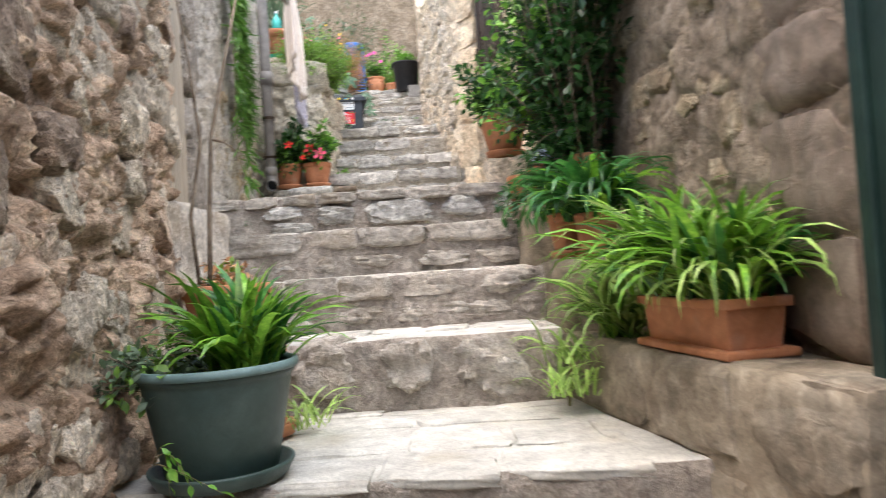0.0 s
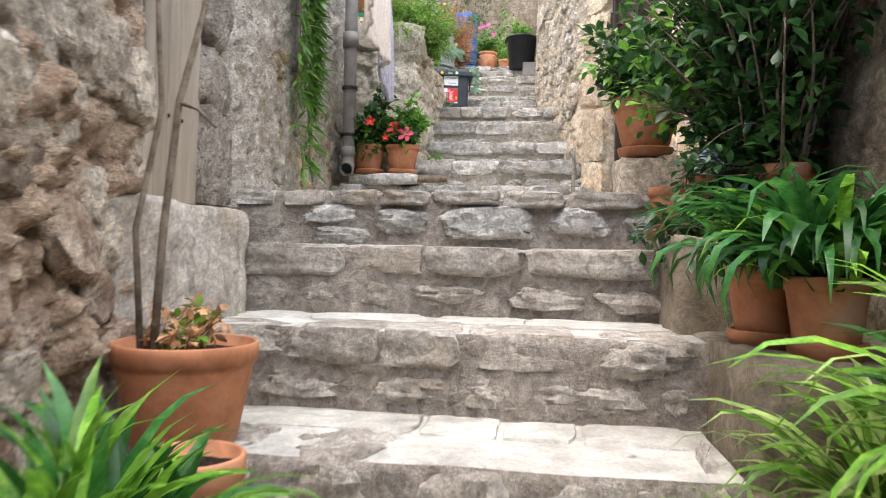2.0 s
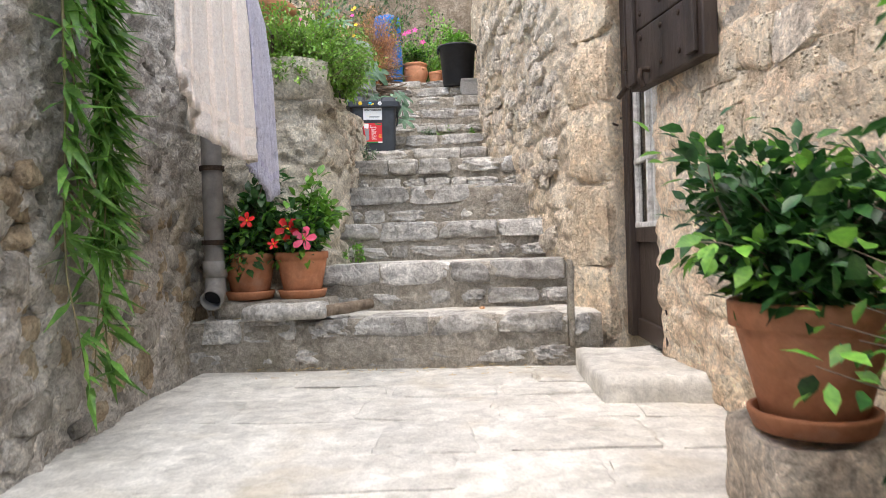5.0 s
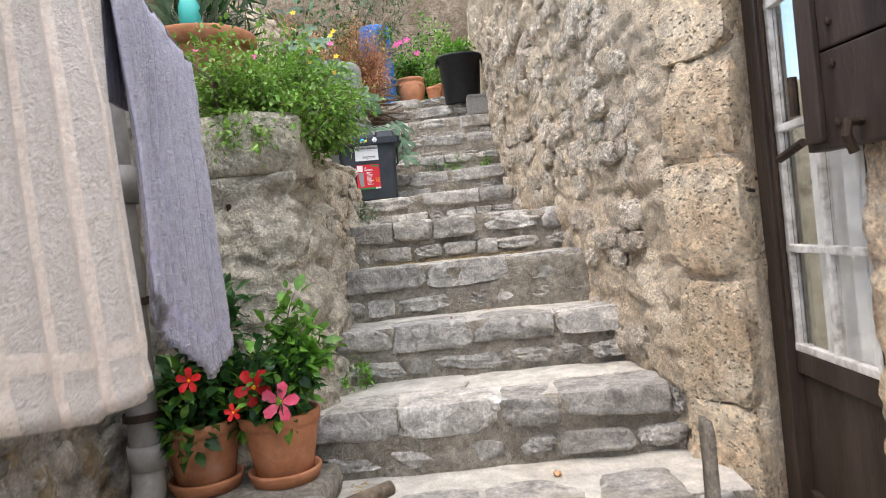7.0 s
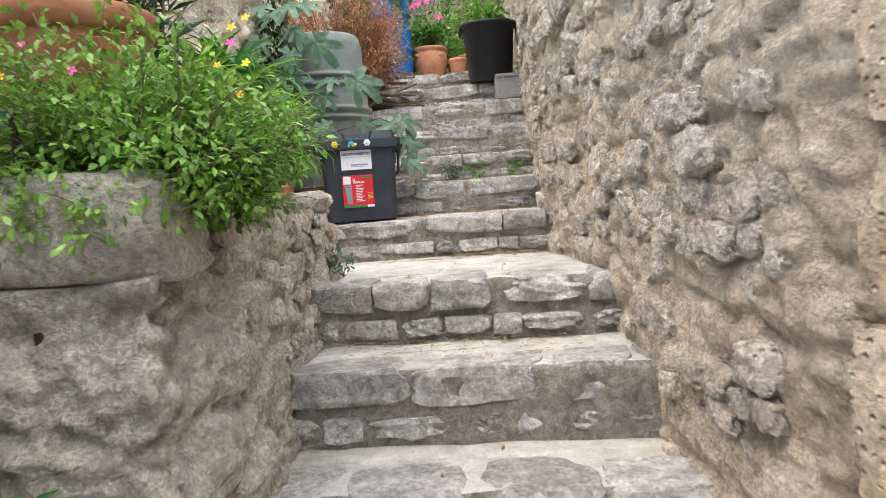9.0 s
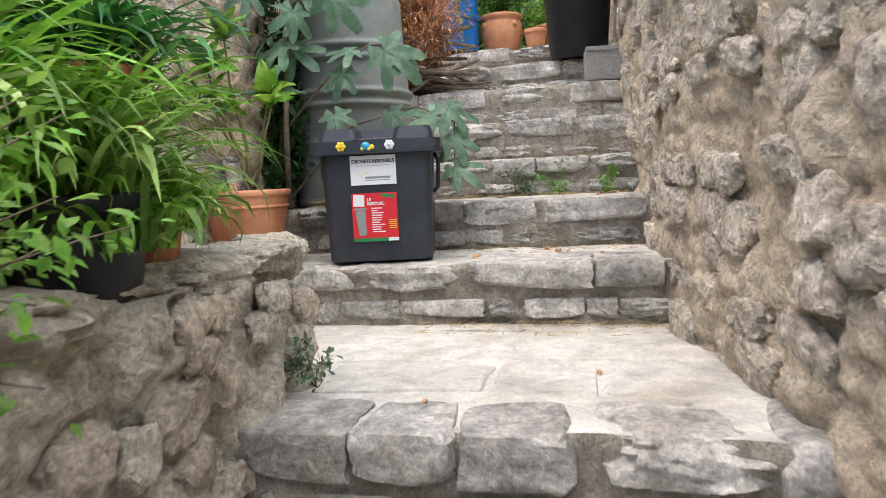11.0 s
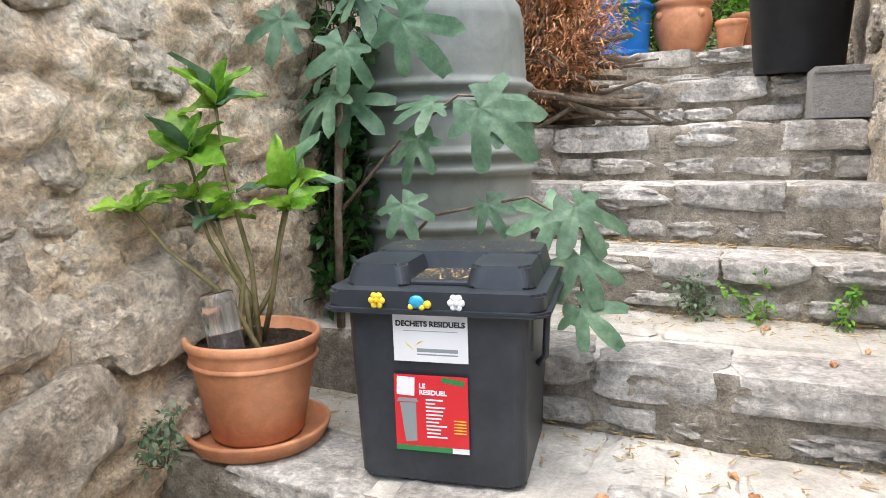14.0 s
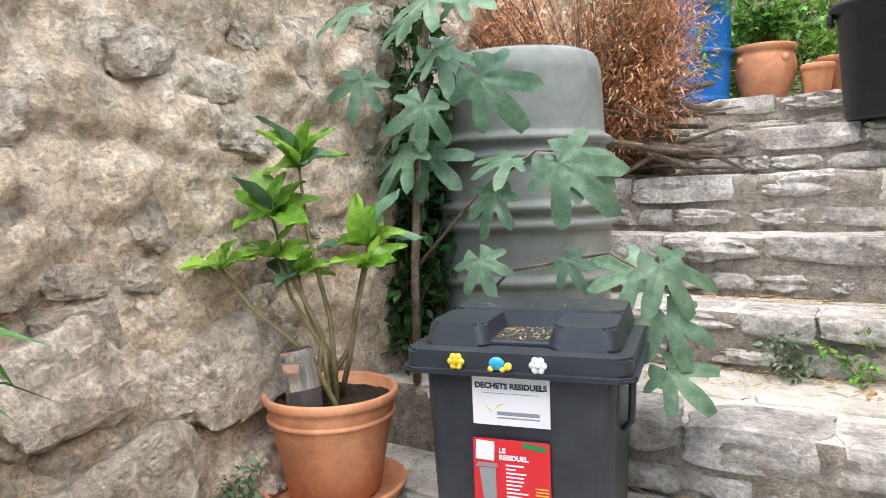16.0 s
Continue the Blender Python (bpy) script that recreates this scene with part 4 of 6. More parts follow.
def strap_clump(parent, cx, cy, cz, n, length, width, material, seed, spread=1.0, name="strap_leaves", lift=0.9, label=""):
    """Arching strap leaves out of one crown."""
    r = np.random.RandomState(seed)
    V, F = [], []
    seg = 7
    for _ in range(n):
        a = r.uniform(0, 2 * math.pi)
        L = length * r.uniform(0.55, 1.1)
        w = width * r.uniform(0.7, 1.2)
        el = radians(r.uniform(35, 88)) * lift
        bend = r.uniform(1.1, 2.4) * spread
        p = np.array([cx + 0.04 * r.randn(), cy + 0.04 * r.randn(), cz])
        side = np.array([-math.sin(a), math.cos(a), 0])
        tw = r.uniform(-0.6, 0.6)
        b0 = len(V)
        for k in range(seg + 1):
            t = k / seg
            e = el - bend * t * t
            d = np.array([math.cos(a) * math.cos(e), math.sin(a) * math.cos(e), math.sin(e)])
            up = np.array([-math.cos(a) * math.sin(e), -math.sin(a) * math.sin(e), math.cos(e)])
            ww = w * (0.55 + 0.9 * t if t < 0.5 else 1.0 - ((t - 0.5) / 0.5) ** 2 * 0.97)
            s = side * math.cos(tw * t) + up * math.sin(tw * t)
            V += [p - s * ww / 2 + up * ww * 0.12, p.copy(), p + s * ww / 2 + up * ww * 0.12]
            p = p + d * L / seg
        for k in range(seg):
            q = b0 + 3 * k
            F += [(q, q + 1, q + 4, q + 3), (q + 1, q + 2, q + 5, q + 4)]
    return mesh_object(name, V, F, M[material], parent, label)


def twiggy(parent, root, tips, r, radius=0.008, name="woody_growth", material="bark"):
    """Branches from a root to several tips, as one mesh; returns points along them with their directions."""
    bms, pts, dirs = [], [], []
    for tip in tips:
        a, b = np.array(root, float), np.array(tip, float)
        mid = (a + b) / 2 + r.normal(0, 0.06, 3) + np.array([0, 0, 0.05])
        ts = np.linspace(0, 1, 7)
        P = [(1 - t) ** 2 * a + 2 * t * (1 - t) * mid + t * t * b for t in ts]
        bms.append(tube(P, [radius * (1 - 0.75 * t) for t in ts], 6))
        for t in np.linspace(0.3, 1, 14):
            pts.append((1 - t) ** 2 * a + 2 * t * (1 - t) * mid + t * t * b)
            d = 2 * (1 - t) * (mid - a) + 2 * t * (b - mid)
            dirs.append(d / (np.linalg.norm(d) + 1e-9))
    part(name, merge(*bms), M[material], parent, smooth=True)
    return np.array(pts), np.array(dirs)


def bush(t, root, centre, radii, branches, per, size, shape, material, seed, jitter=0.05, radius=0.008, name="foliage", material2=None):
    """A shrub: branches to tips within an uneven ellipsoid, with leaves along them."""
    r = np.random.RandomState(seed)
    tips = []
    while len(tips) < branches:
        q = r.uniform(-1, 1, 3)
        if 0.25 < np.linalg.norm(q) < 1:
            tips.append(np.array(centre) + q * np.array(radii) * r.uniform(0.8, 1.12))
    P, D = twiggy(t, root, tips, r, radius)
    for m, share in ((material, 1.0 if not material2 else 0.7), (material2, 0.3)):
        if not m:
            continue
        n = int(len(P) * per * share)
        idx = r.randint(0, len(P), n)
        out = r.normal(0, 1, (n, 3))
        out /= np.linalg.norm(out, axis=1, keepdims=True)
        pts = P[idx] + out * jitter * r.uniform(0.1, 1, (n, 1))
        leaves(name, pts, D[idx] * 0.5 + out, size * r.uniform(0.55, 1.2, n), shape, m, t, r)
    return tips


def flower(parent, p, size, material, seed, petals=5, facing=(0, -1, 0.3)):
    """An open trumpet flower with separate petals."""
    bm = bmesh.new()
    rot = Vector(facing).to_track_quat("Z", "Y").to_matrix().to_4x4()
    for k in range(petals):
        a = 2 * math.pi * k / petals + seed
        pts = [(0, 0, 0), (0.45, -0.26, 0.22), (0.5, 0, 0.16), (0.45, 0.26, 0.22), (0.9, -0.3, 0.3), (0.95, 0, 0.24), (0.9, 0.3, 0.3), (1.12, 0, 0.2)]
        vs = []
        for x, y, z in pts:
            vs.append(bm.verts.new(Vector(p) + (rot @ Vector((x * math.cos(a) - y * math.sin(a), x * math.sin(a) + y * math.cos(a), z))) * size))
        for f in ((0, 1, 2), (0, 2, 3), (1, 4, 5, 2), (2, 5, 6, 3), (4, 7, 5), (5, 7, 6)):
            bm.faces.new([vs[i] for i in f])
    o = part("flower", bm, M[material], parent, {"red": "red flower", "pink": "pink flower", "magenta": "magenta flower", "yellow": "yellow flower"}[material], True)
    b = bmesh.new()
    bmesh.ops.create_icosphere(b, subdivisions=1, radius=size * 0.14, matrix=Matrix.Translation(Vector(p) + (rot @ Vector((0, 0, 0.15))) * size))
    part("flower_centre", b, M["yellow"], o)


# -- lower landing --
gp = pot("green_plastic_pot", "large dark green plastic pot with faded rim and saucer", -0.66, 2.0, 0.955, 0.215, 0.155, 0.30, "green_plastic", 0.2, 0.1)
part("rim", lathe([(0.212, 0.298), (0.222, 0.298), (0.226, 0.306), (0.224, 0.32), (0.212, 0.322), (0.204, 0.314), (0.204, 0.30)], 48), M["rim_plastic"], gp, "faded blue-green rim", True)
ag = thing("strap_leaved_plant", "bright green strap-leaved plant growing in the green pot", "potted plant", pose(-0.60, 2.04, 1.215))
strap_clump(ag, 0, 0, 0.02, 130, 0.35, 0.026, "blade", 3, 0.8, lift=1.02)
strap_clump(ag, 0.02, 0.05, 0.02, 60, 0.34, 0.026, "blade_dark", 4, 0.7, lift=1.02)
wd = thing("trailing_weeds", "small trailing weeds and ivy in the green pot", "potted plant", pose(-0.78, 1.92, 1.22))
bush(wd, (0, 0, 0), (-0.06, -0.02, 0.05), (0.26, 0.16, 0.12), 26, 1.8, 0.038, "oval", "grey_leaf", 6, 0.04, 0.002, material2="tiny_leaf")
iv = thing("ivy_strand", "thin ivy strand hanging down the green pot", "ivy", pose(-0.74, 1.80, 1.05))
r0 = np.random.RandomState(5)
P0, D0 = twiggy(iv, (-0.03, 0.0, 0.0), [(0.02, -0.03, -0.12), (0.1, -0.05, -0.1), (0.16, -0.03, -0.08)], r0, 0.002, "stem", "stem")
leaves("ivy_leaves", P0[::2], D0[::2], 0.04 * r0.uniform(0.6, 1.2, len(P0[::2])), "oval", "leaf_light", iv, r0)
pot("terracotta_pot", "old round terracotta pot on the first step", -0.9, 2.9, 1.23, 0.18, 0.13, 0.26, "terracotta", 0, 0.2)
st = thing("dried_plant", "half dried succulent with tall bare canes in a terracotta pot", "potted plant", pose(-0.9, 2.9, 1.47))
bush(st, (0, 0, -0.02), (0, 0, 0.06), (0.15, 0.14, 0.06), 20, 1.3, 0.035, "oval", "dry", 8, 0.02, 0.004, material2="hydrangea")
part("cane", tube([Vector((-0.06, -0.09, 0)) + Vector(q) for q in ((0.02, 0.0, -0.05), (0.03, 0.02, 0.3), (0.04, 0.06, 0.62), (0.09, 0.1, 0.9), (0.16, 0.14, 1.25))], [0.011, 0.010, 0.009, 0.008, 0.005], 8), M["bark"], st, smooth=True)
part("cane", tube([Vector((-0.06, -0.09, 0)) + Vector(q) for q in ((-0.02, 0.02, -0.05), (-0.05, 0.03, 0.3), (0.0, 0.05, 0.6), (-0.04, 0.08, 0.95), (-0.1, 0.12, 1.3))], [0.009, 0.008, 0.007, 0.006, 0.004], 8), M["bark"], st, smooth=True)
part("cane", tube([Vector((-0.06, -0.09, 0)) + Vector(q) for q in ((0.04, 0.06, 0.62), (0.10, 0.04, 0.6), (0.16, 0.02, 0.55))], [0.006, 0.005, 0.003], 6), M["bark"], st, smooth=True)
pot("small_terracotta_pot", "small terracotta pot tucked behind the green pot", -0.68, 2.52, 0.95, 0.105, 0.075, 0.36, "terracotta_pale", 0.12, 0.14)
sp = thing("spider_plant", "pale striped spider plant on the landing floor", "potted plant", pose(-0.52, 2.5, 0.97))
strap_clump(sp, 0, 0, 0, 26, 0.22, 0.014, "blade_pale", 12, 1.0)
sp = thing("spider_plant", "pale striped spider plant at the foot of the planter wall", "potted plant", pose(0.43, 2.62, 0.96))
strap_clump(sp, 0, 0, 0.04, 40, 0.26, 0.016, "blade_pale", 13, 0.9)
strap_clump(sp, 0.03, 0.03, 0.16, 30, 0.24, 0.016, "blade_pale", 14, 1.1)
part("stem", tube([(0, 0, 0), (0.01, 0.01, 0.1), (0.03, 0.03, 0.18)], 0.006), M["stem"], sp)


def trough():
    t = thing("terracotta_trough", "terracotta coloured rectangular plant trough with tray on the ledge", "planter box", pose(0.79, 2.14, 1.2, 0, 0, 11) @ Matrix.Diagonal((0.95, 0.72, 1, 1)))
    part("tray", box(-0.12, -0.36, 0.0, 0.12, 0.36, 0.025, 0.008), M["terracotta"], t)
    bm = box(-0.1, -0.33, 0.015, 0.1, 0.33, 0.15, 0.012)
    for v in bm.verts:
        if v.co.z < 0.08:
            v.co.x *= 0.86
            v.co.y *= 0.96
    part("box", bm, M["terracotta"], t)
    for x0, y0, x1, y1 in ((-0.115, -0.345, 0.115, -0.325), (-0.115, 0.325, 0.115, 0.345), (-0.115, -0.325, -0.098, 0.325), (0.098, -0.325, 0.115, 0.325)):
        part("rim", box(x0, y0, 0.135, x1, y1, 0.165, 0.005), M["terracotta"], t)
    part("soil", box(-0.097, -0.324, 0.15, 0.097, 0.324, 0.156), M["soil"], t)


trough()
for k, (x, y, z, n, L, m, sd) in enumerate(((0.80, 1.99, 1.36, 120, 0.44, "blade", 21), (0.76, 2.15, 1.37, 120, 0.47, "blade", 22), (0.72, 2.36, 1.37, 110, 0.48, "blade", 23))):
    p = thing("strap_leaved_plant", "bright green strap-leaved plant filling the trough", "potted plant", pose(x, y, z), "plants in the trough")
    strap_clump(p, 0, 0, 0, n, L, 0.026, m, sd, 1.0)
    strap_clump(p, -0.02, 0, 0, 44, L * 0.95, 0.022, "blade_pale", sd + 40, 1.4)
    strap_clump(p, 0, 0, 0, 40, L * 0.8, 0.026, "blade_dark", sd + 50, 1.0)
p = thing("strap_leaved_plant", "pale green strap-leaved plant at the end of the trough", "potted plant", pose(0.66, 2.62, 1.2))
strap_clump(p, 0, 0, 0, 80, 0.42, 0.024, "blade_pale", 28, 1.1)
strap_clump(p, 0, 0, 0, 50, 0.42, 0.024, "blade", 29, 1.0)
pot("terracotta_pot", "terracotta pot on the ledge under strap leaves", 0.66, 3.0, 1.5, 0.095, 0.07, 0.18, "terracotta", 0.09, 0.2)
p = thing("strap_leaved_plant", "dark green strap-leaved plant in a terracotta pot", "potted plant", pose(0.66, 3.0, 1.66))
strap_clump(p, 0, 0, 0, 140, 0.46, 0.032, "blade_dark", 25, 1.6)
strap_clump(p, 0, 0, 0, 40, 0.38, 0.03, "blade", 26, 1.1)
pot("terracotta_pot", "terracotta pot on the ledge under dark strap leaves", 0.59, 3.22, 1.5, 0.105, 0.075, 0.2, "terracotta", 0.1, 0.2)
p = thing("strap_leaved_plant", "dark green strap-leaved plant in the shade of the shrub", "potted plant", pose(0.59, 3.22, 1.68))
strap_clump(p, 0, 0, 0, 90, 0.42, 0.03, "blade_dark", 27, 1.4)
strap_clump(p, 0, 0, 0, 34, 0.36, 0.026, "blade", 30, 1.2)
for x, y, z, r1, h, lab in ((0.61, 3.94, 1.8, 0.105, 0.22, "terracotta pot with saucer holding a plastic bag"), (0.80, 3.75, 1.8, 0.10, 0.24, "tall terracotta pot under the shrub"), (0.50, 4.16, 1.8, 0.095, 0.2, "small terracotta pot under the shrub")):
    pot("terracotta_pot", lab, x, y, z, r1, r1 * 0.72, h, "terracotta", r1 + 0.01, 0.2, "pots under the shrub")
bg1 = bmesh.new()
bmesh.ops.create_icosphere(bg1, subdivisions=4, radius=0.075)
for v in bg1.verts:
    n = noise.fractal(v.co * 18, 1.0, 2.0, 3)
    v.co = Vector((v.co.x * 1.0, v.co.y * 0.9, v.co.z * 0.95)) * (1 + 0.3 * n) + Vector((0.61, 3.92, 2.06))
tagged(part("plastic_bag", bg1, M["bag"], smooth=True), "crumpled blue and white plastic bag among the pots", "plastic bag")

shrub = thing("leafy_shrub", "tall glossy-leaved evergreen shrub growing against the house wall", "shrub", pose(0.82, 3.85, 1.8))
bush(shrub, (0, 0, 0), (-0.12, 0.05, 0.95), (0.38, 0.6, 0.75), 60, 3.2, 0.066, "oval", "leaf", 31, 0.09, 0.010)
bush(shrub, (-0.02, -0.05, 0.2), (-0.22, 0.2, 0.85), (0.36, 0.45, 0.6), 30, 2.2, 0.07, "oval", "leaf", 32, 0.08, 0.007, material2="leaf_light")
bush(shrub, (-0.1, -0.1, 0.1), (-0.18, 0.2, 0.25), (0.2, 0.3, 0.25), 12, 1.6, 0.065, "oval", "leaf", 33, 0.08, 0.006)
bush(shrub, (-0.1, -0.1, 0.05), (-0.42, -0.05, 0.02), (0.18, 0.25, 0.14), 14, 1.5, 0.06, "oval", "leaf", 36, 0.07, 0.005)
bush(shrub, (-0.05, 0.0, 0.3), (-0.2, 0.05, 0.9), (0.28, 0.34, 0.55), 44, 2.8, 0.064, "oval", "leaf", 37, 0.09, 0.006)
bush(shrub, (-0.05, -0.1, 0.5), (0.0, -0.42, 1.05), (0.2, 0.34, 0.45), 22, 2.4, 0.064, "oval", "leaf", 38, 0.09, 0.006)
bush(shrub, (-0.05, 0.0, 0.3), (-0.24, -0.02, 0.36), (0.27, 0.3, 0.36), 10, 1.3, 0.058, "oval", "leaf", 40, 0.08, 0.005)
bush(shrub, (-0.02, -0.1, 0.25), (-0.27, -0.1, 0.2), (0.2, 0.2, 0.2), 10, 1.4, 0.058, "oval", "leaf", 42, 0.08, 0.005)
bush(shrub, (-0.05, 0.1, 0.4), (-0.40, 0.35, 0.72), (0.2, 0.3, 0.3), 20, 1.6, 0.055, "oval", "leaf_light", 41, 0.07, 0.004, material2="leaf")
bush(shrub, (-0.05, 0.0, 0.4), (-0.3, 0.15, 1.15), (0.24, 0.3, 0.36), 26, 2.4, 0.065, "oval", "leaf_light", 39, 0.08, 0.005, material2="leaf")
bush(shrub, (0.0, 0.0, 1.0), (0.0, -0.6, 1.25), (0.18, 0.75, 0.4), 26, 2.2, 0.075, "oval", "leaf", 34, 0.09, 0.007)
masonry("stone_pedestal", 0.32, 4.52, 2.0, 0.66, 4.82, 2.2, "stone_pale", "rough pale stone block under a flower pot", 0.022, 15, category="stone block", kind="")
pot("terracotta_pot", "terracotta pot raised on a stone block", 0.455, 4.65, 2.2, 0.165, 0.10, 0.26, "terracotta", 0.13, 0.22)
p = thing("glossy_potted_plant", "glossy dark-leaved plant in a raised terracotta pot", "potted plant", pose(0.455, 4.65, 2.42))
bush(p, (0, 0, 0), (-0.04, 0, 0.22), (0.26, 0.26, 0.22), 42, 4.4, 0.055, "oval", "leaf", 35, 0.07, 0.005)
bush(p, (0, 0, 0), (-0.14, 0.0, 0.26), (0.26, 0.2, 0.2), 16, 2.2, 0.055, "oval", "leaf_light", 135, 0.06, 0.004)

# -- left wall --
vine = thing("climbing_fern", "bright green feathery climber hanging on the rendered wall", "climbing plant", pose(-1.5, 5.3, 2.18))
r1 = np.random.RandomState(8)
VP, VD = [], []
for k in range(9):
    y0, low = r1.uniform(-0.11, 0.11), r1.uniform(0.0, 0.7)
    zz = np.linspace(1.95, low, 12)
    pts = [(0.02 + 0.05 * abs(math.sin(k + 3 * z)) * (1.75 - z) / 1.75 + 0.01, y0 + 0.05 * math.sin(2.3 * z + k * 1.9), z) for z in zz]
    part("stem", tube(pts, [0.006 * (1 - 0.06 * q) for q in range(12)], 6), M["stem"], vine, smooth=True)
    for _ in range(140):
        q = r1.uniform(0, 10.99)
        a, b = np.array(pts[int(q)]), np.array(pts[int(q) + 1])
        VP.append(a + (b - a) * (q % 1))
        ang = r1.uniform(-1.5, 1.5)
        VD.append((0.7 * math.cos(ang), math.sin(ang), r1.uniform(-0.9, 0.3)))
leaves("fronds", VP, VD, 0.145 * r1.uniform(0.5, 1.25, len(VP)), "narrow", "vine", vine, r1)


def drain_pipe():
    d = thing("drain_pipe", "grey plastic drain pipe down the wall, open at the foot", "drain pipe", pose(-1.56, 6.60, 2.28))
    part("pipe", lathe([(0.05, 0.2), (0.05, 1.2), (0.05, 1.95)], 24), M["pipe"], d, smooth=True)
    part("foot_collar", lathe([(0.051, 0.19), (0.058, 0.19), (0.058, 0.27), (0.051, 0.27)], 24), M["pipe"], d, smooth=True)
    bend = [(0.0, 0.0, 0.22), (0.0, -0.005, 0.17), (0.01, -0.03, 0.125), (0.015, -0.07, 0.095), (0.02, -0.125, 0.08)]
    rim = tube(bend, 0.052, 24)
    bmesh.ops.delete(rim, geom=[f for f in rim.faces if len(f.verts) > 4], context="FACES")
    elbow = part("foot_elbow", rim, M["pipe"], d, smooth=True)
    so = elbow.modifiers.new("thick", "SOLIDIFY")
    so.thickness, so.offset = 0.006, -1
    # solid black plug paints the darkness inside the elbow
    part("inner", tube([bend[2], bend[3]], 0.044, 16), M["black_plastic"], d, "black plug standing in for the shaded hollow of the pipe")
    part("socket", lathe([(0.056, 1.05), (0.063, 1.05), (0.063, 1.17), (0.056, 1.17)], 20), M["pipe"], d, smooth=True)
    for z in (0.35, 0.72):
        part("bracket", lathe([(0.056, z), (0.061, z), (0.061, z + 0.025), (0.056, z + 0.025)], 20), M["iron"], d)


drain_pipe()


def towel(name, label, material, y0, y1, x0, x1, ztop, drops, seed, ribs, back=0.3):
    """A ribbed towel folded over a line, hanging in soft folds; drops: how far it hangs along its width."""
    nu, nv = 420, 46
    V = []
    for i in range(nu):
        u = i / (nu - 1)
        y, xx = y0 + (y1 - y0) * u, x0 + (x1 - x0) * u
        drop = float(np.interp(u, np.linspace(0, 1, len(drops)), drops))
        L = drop + back
        for j in range(nv):
            s = j / (nv - 1) * L
            fold = 0.034 * math.sin(u * 9 + seed) + 0.012 * math.sin(u * 23 + seed * 2)
            rib = 0.016 * abs(math.sin(u * ribs * 0.5)) + 0.002 * math.sin(u * ribs * 0.37 + 1)
            if s < drop:
                h = (drop - s)
                hem = 0.004 if drop - 0.07 < h < drop - 0.045 else 0.0
                V.append((xx + 0.012 + fold * min(1, h * 2.5) + rib * min(1, h * 8) + 0.02 * h - hem, y + 0.02 * math.sin(h * 5 + u * 4) * h, ztop - h))
            else:
                h = s - drop
                V.append((xx - 0.012 - 0.5 * fold * min(1, h * 2.5) - 0.03 * h, y, ztop - h))
    ob = mesh_object(name, V, from_grid(None, nu, nv), M[material])
    ob.data.materials.append(M[material + "_weave"])
    for f, poly in enumerate(ob.data.polygons):
        u, j = (f // (nv - 1)) / (nu - 1), f % (nv - 1)
        # grooves between ribs are painted in the shade tone; j == 3 is the hem
        if abs(math.sin(u * ribs * 0.5)) < 0.38 or j == 3:
            poly.material_index = 1
    so = ob.modifiers.new("thick", "SOLIDIFY")
    so.thickness = 0.007
    return tagged(ob, label, "towel")


towel("bath_towel", "beige ribbed terry towel hanging on the line", "beige_towel", 4.72, 5.67, -0.98, -1.085, 3.78, (0.77, 0.82, 0.88, 0.86), 1, 62)
towel("bath_towel", "mauve grey ribbed terry towel hanging on the line", "mauve_towel", 5.72, 6.62, -1.1, -1.29, 3.76, (0.7, 0.78, 0.95, 0.88, 0.74), 2.2, 190)
line = thing("clothes_line", "thin washing line along the wall carrying towels", "clothes line", pose(0, 0, 0))
part("cord", tube([(-0.93, 4.2, 3.83), (-1.08, 5.6, 3.785), (-1.29, 6.62, 3.77), (-1.36, 7.05, 3.8)], 0.003, 6), M["pipe"], line)
part("arm", tube([(-1.5, 4.2, 3.83), (-0.9, 4.2, 3.83)], 0.01, 8), M["iron"], line)
part("arm", tube([(-1.36, 7.05, 3.8), (-1.36, 7.05, 3.3)], 0.01, 8), M["iron"], line)

for k, (x, y, sd) in enumerate(((-1.43, 6.74, 1), (-1.16, 6.76, 2))):
    pot("terracotta_pot", "glazed orange terracotta pot with saucer on the step", x, y, 2.345, 0.138, 0.095, 0.225, "terracotta", 0.125, 0.18, "pair of pots by the drain pipe")
    p = thing("flowering_plant", "red-flowered mandevilla with dark glossy leaves", "potted plant", pose(x, y, 2.525), "pair of flowering plants")
    bush(p, (0, 0, 0), (0, -0.02, 0.15), (0.19, 0.17, 0.17), 32, 2.6, 0.068, "oval", "leaf", 50 + k, 0.05, 0.004, material2="leaf_light")
    if k == 0:
        flower(p, (0.05, -0.17, 0.22), 0.04, "red", 0.3)
        flower(p, (0.24, -0.12, 0.17), 0.06, "red", 0.9)
        bush(p, (0, 0, 0.1), (0.08, 0.05, 0.40), (0.12, 0.1, 0.17), 12, 2.2, 0.07, "oval", "leaf", 60, 0.05, 0.004)
    else:
        flower(p, (0.06, -0.17, 0.12), 0.06, "pink", 0.1)
        flower(p, (-0.1, -0.16, 0.10), 0.028, "red", 0.5)
        bush(p, (0.02, 0, 0.1), (0.10, 0.05, 0.34), (0.12, 0.1, 0.15), 10, 2.0, 0.065, "oval", "leaf_light", 61, 0.05, 0.004)
masonry("stone_ledge", -1.58, 6.6, 2.24, -1.0, 6.93, 2.342, "step_mortar", "low dark stone ledge under two flower pots", 0.008, 18, 0.04, "stone ledge", "")
masonry("stone_slab", -1.40, 6.47, 2.252, -0.98, 6.62, 2.335, "step", "loose flat grey stone slab lying on the step", 0.012, 16, 0.03, "stone slab", "")
lg = tube([(-1.03, 6.50, 2.29), (-0.9, 6.58, 2.30), (-0.79, 6.68, 2.31)], [0.026, 0.03, 0.025], 10)
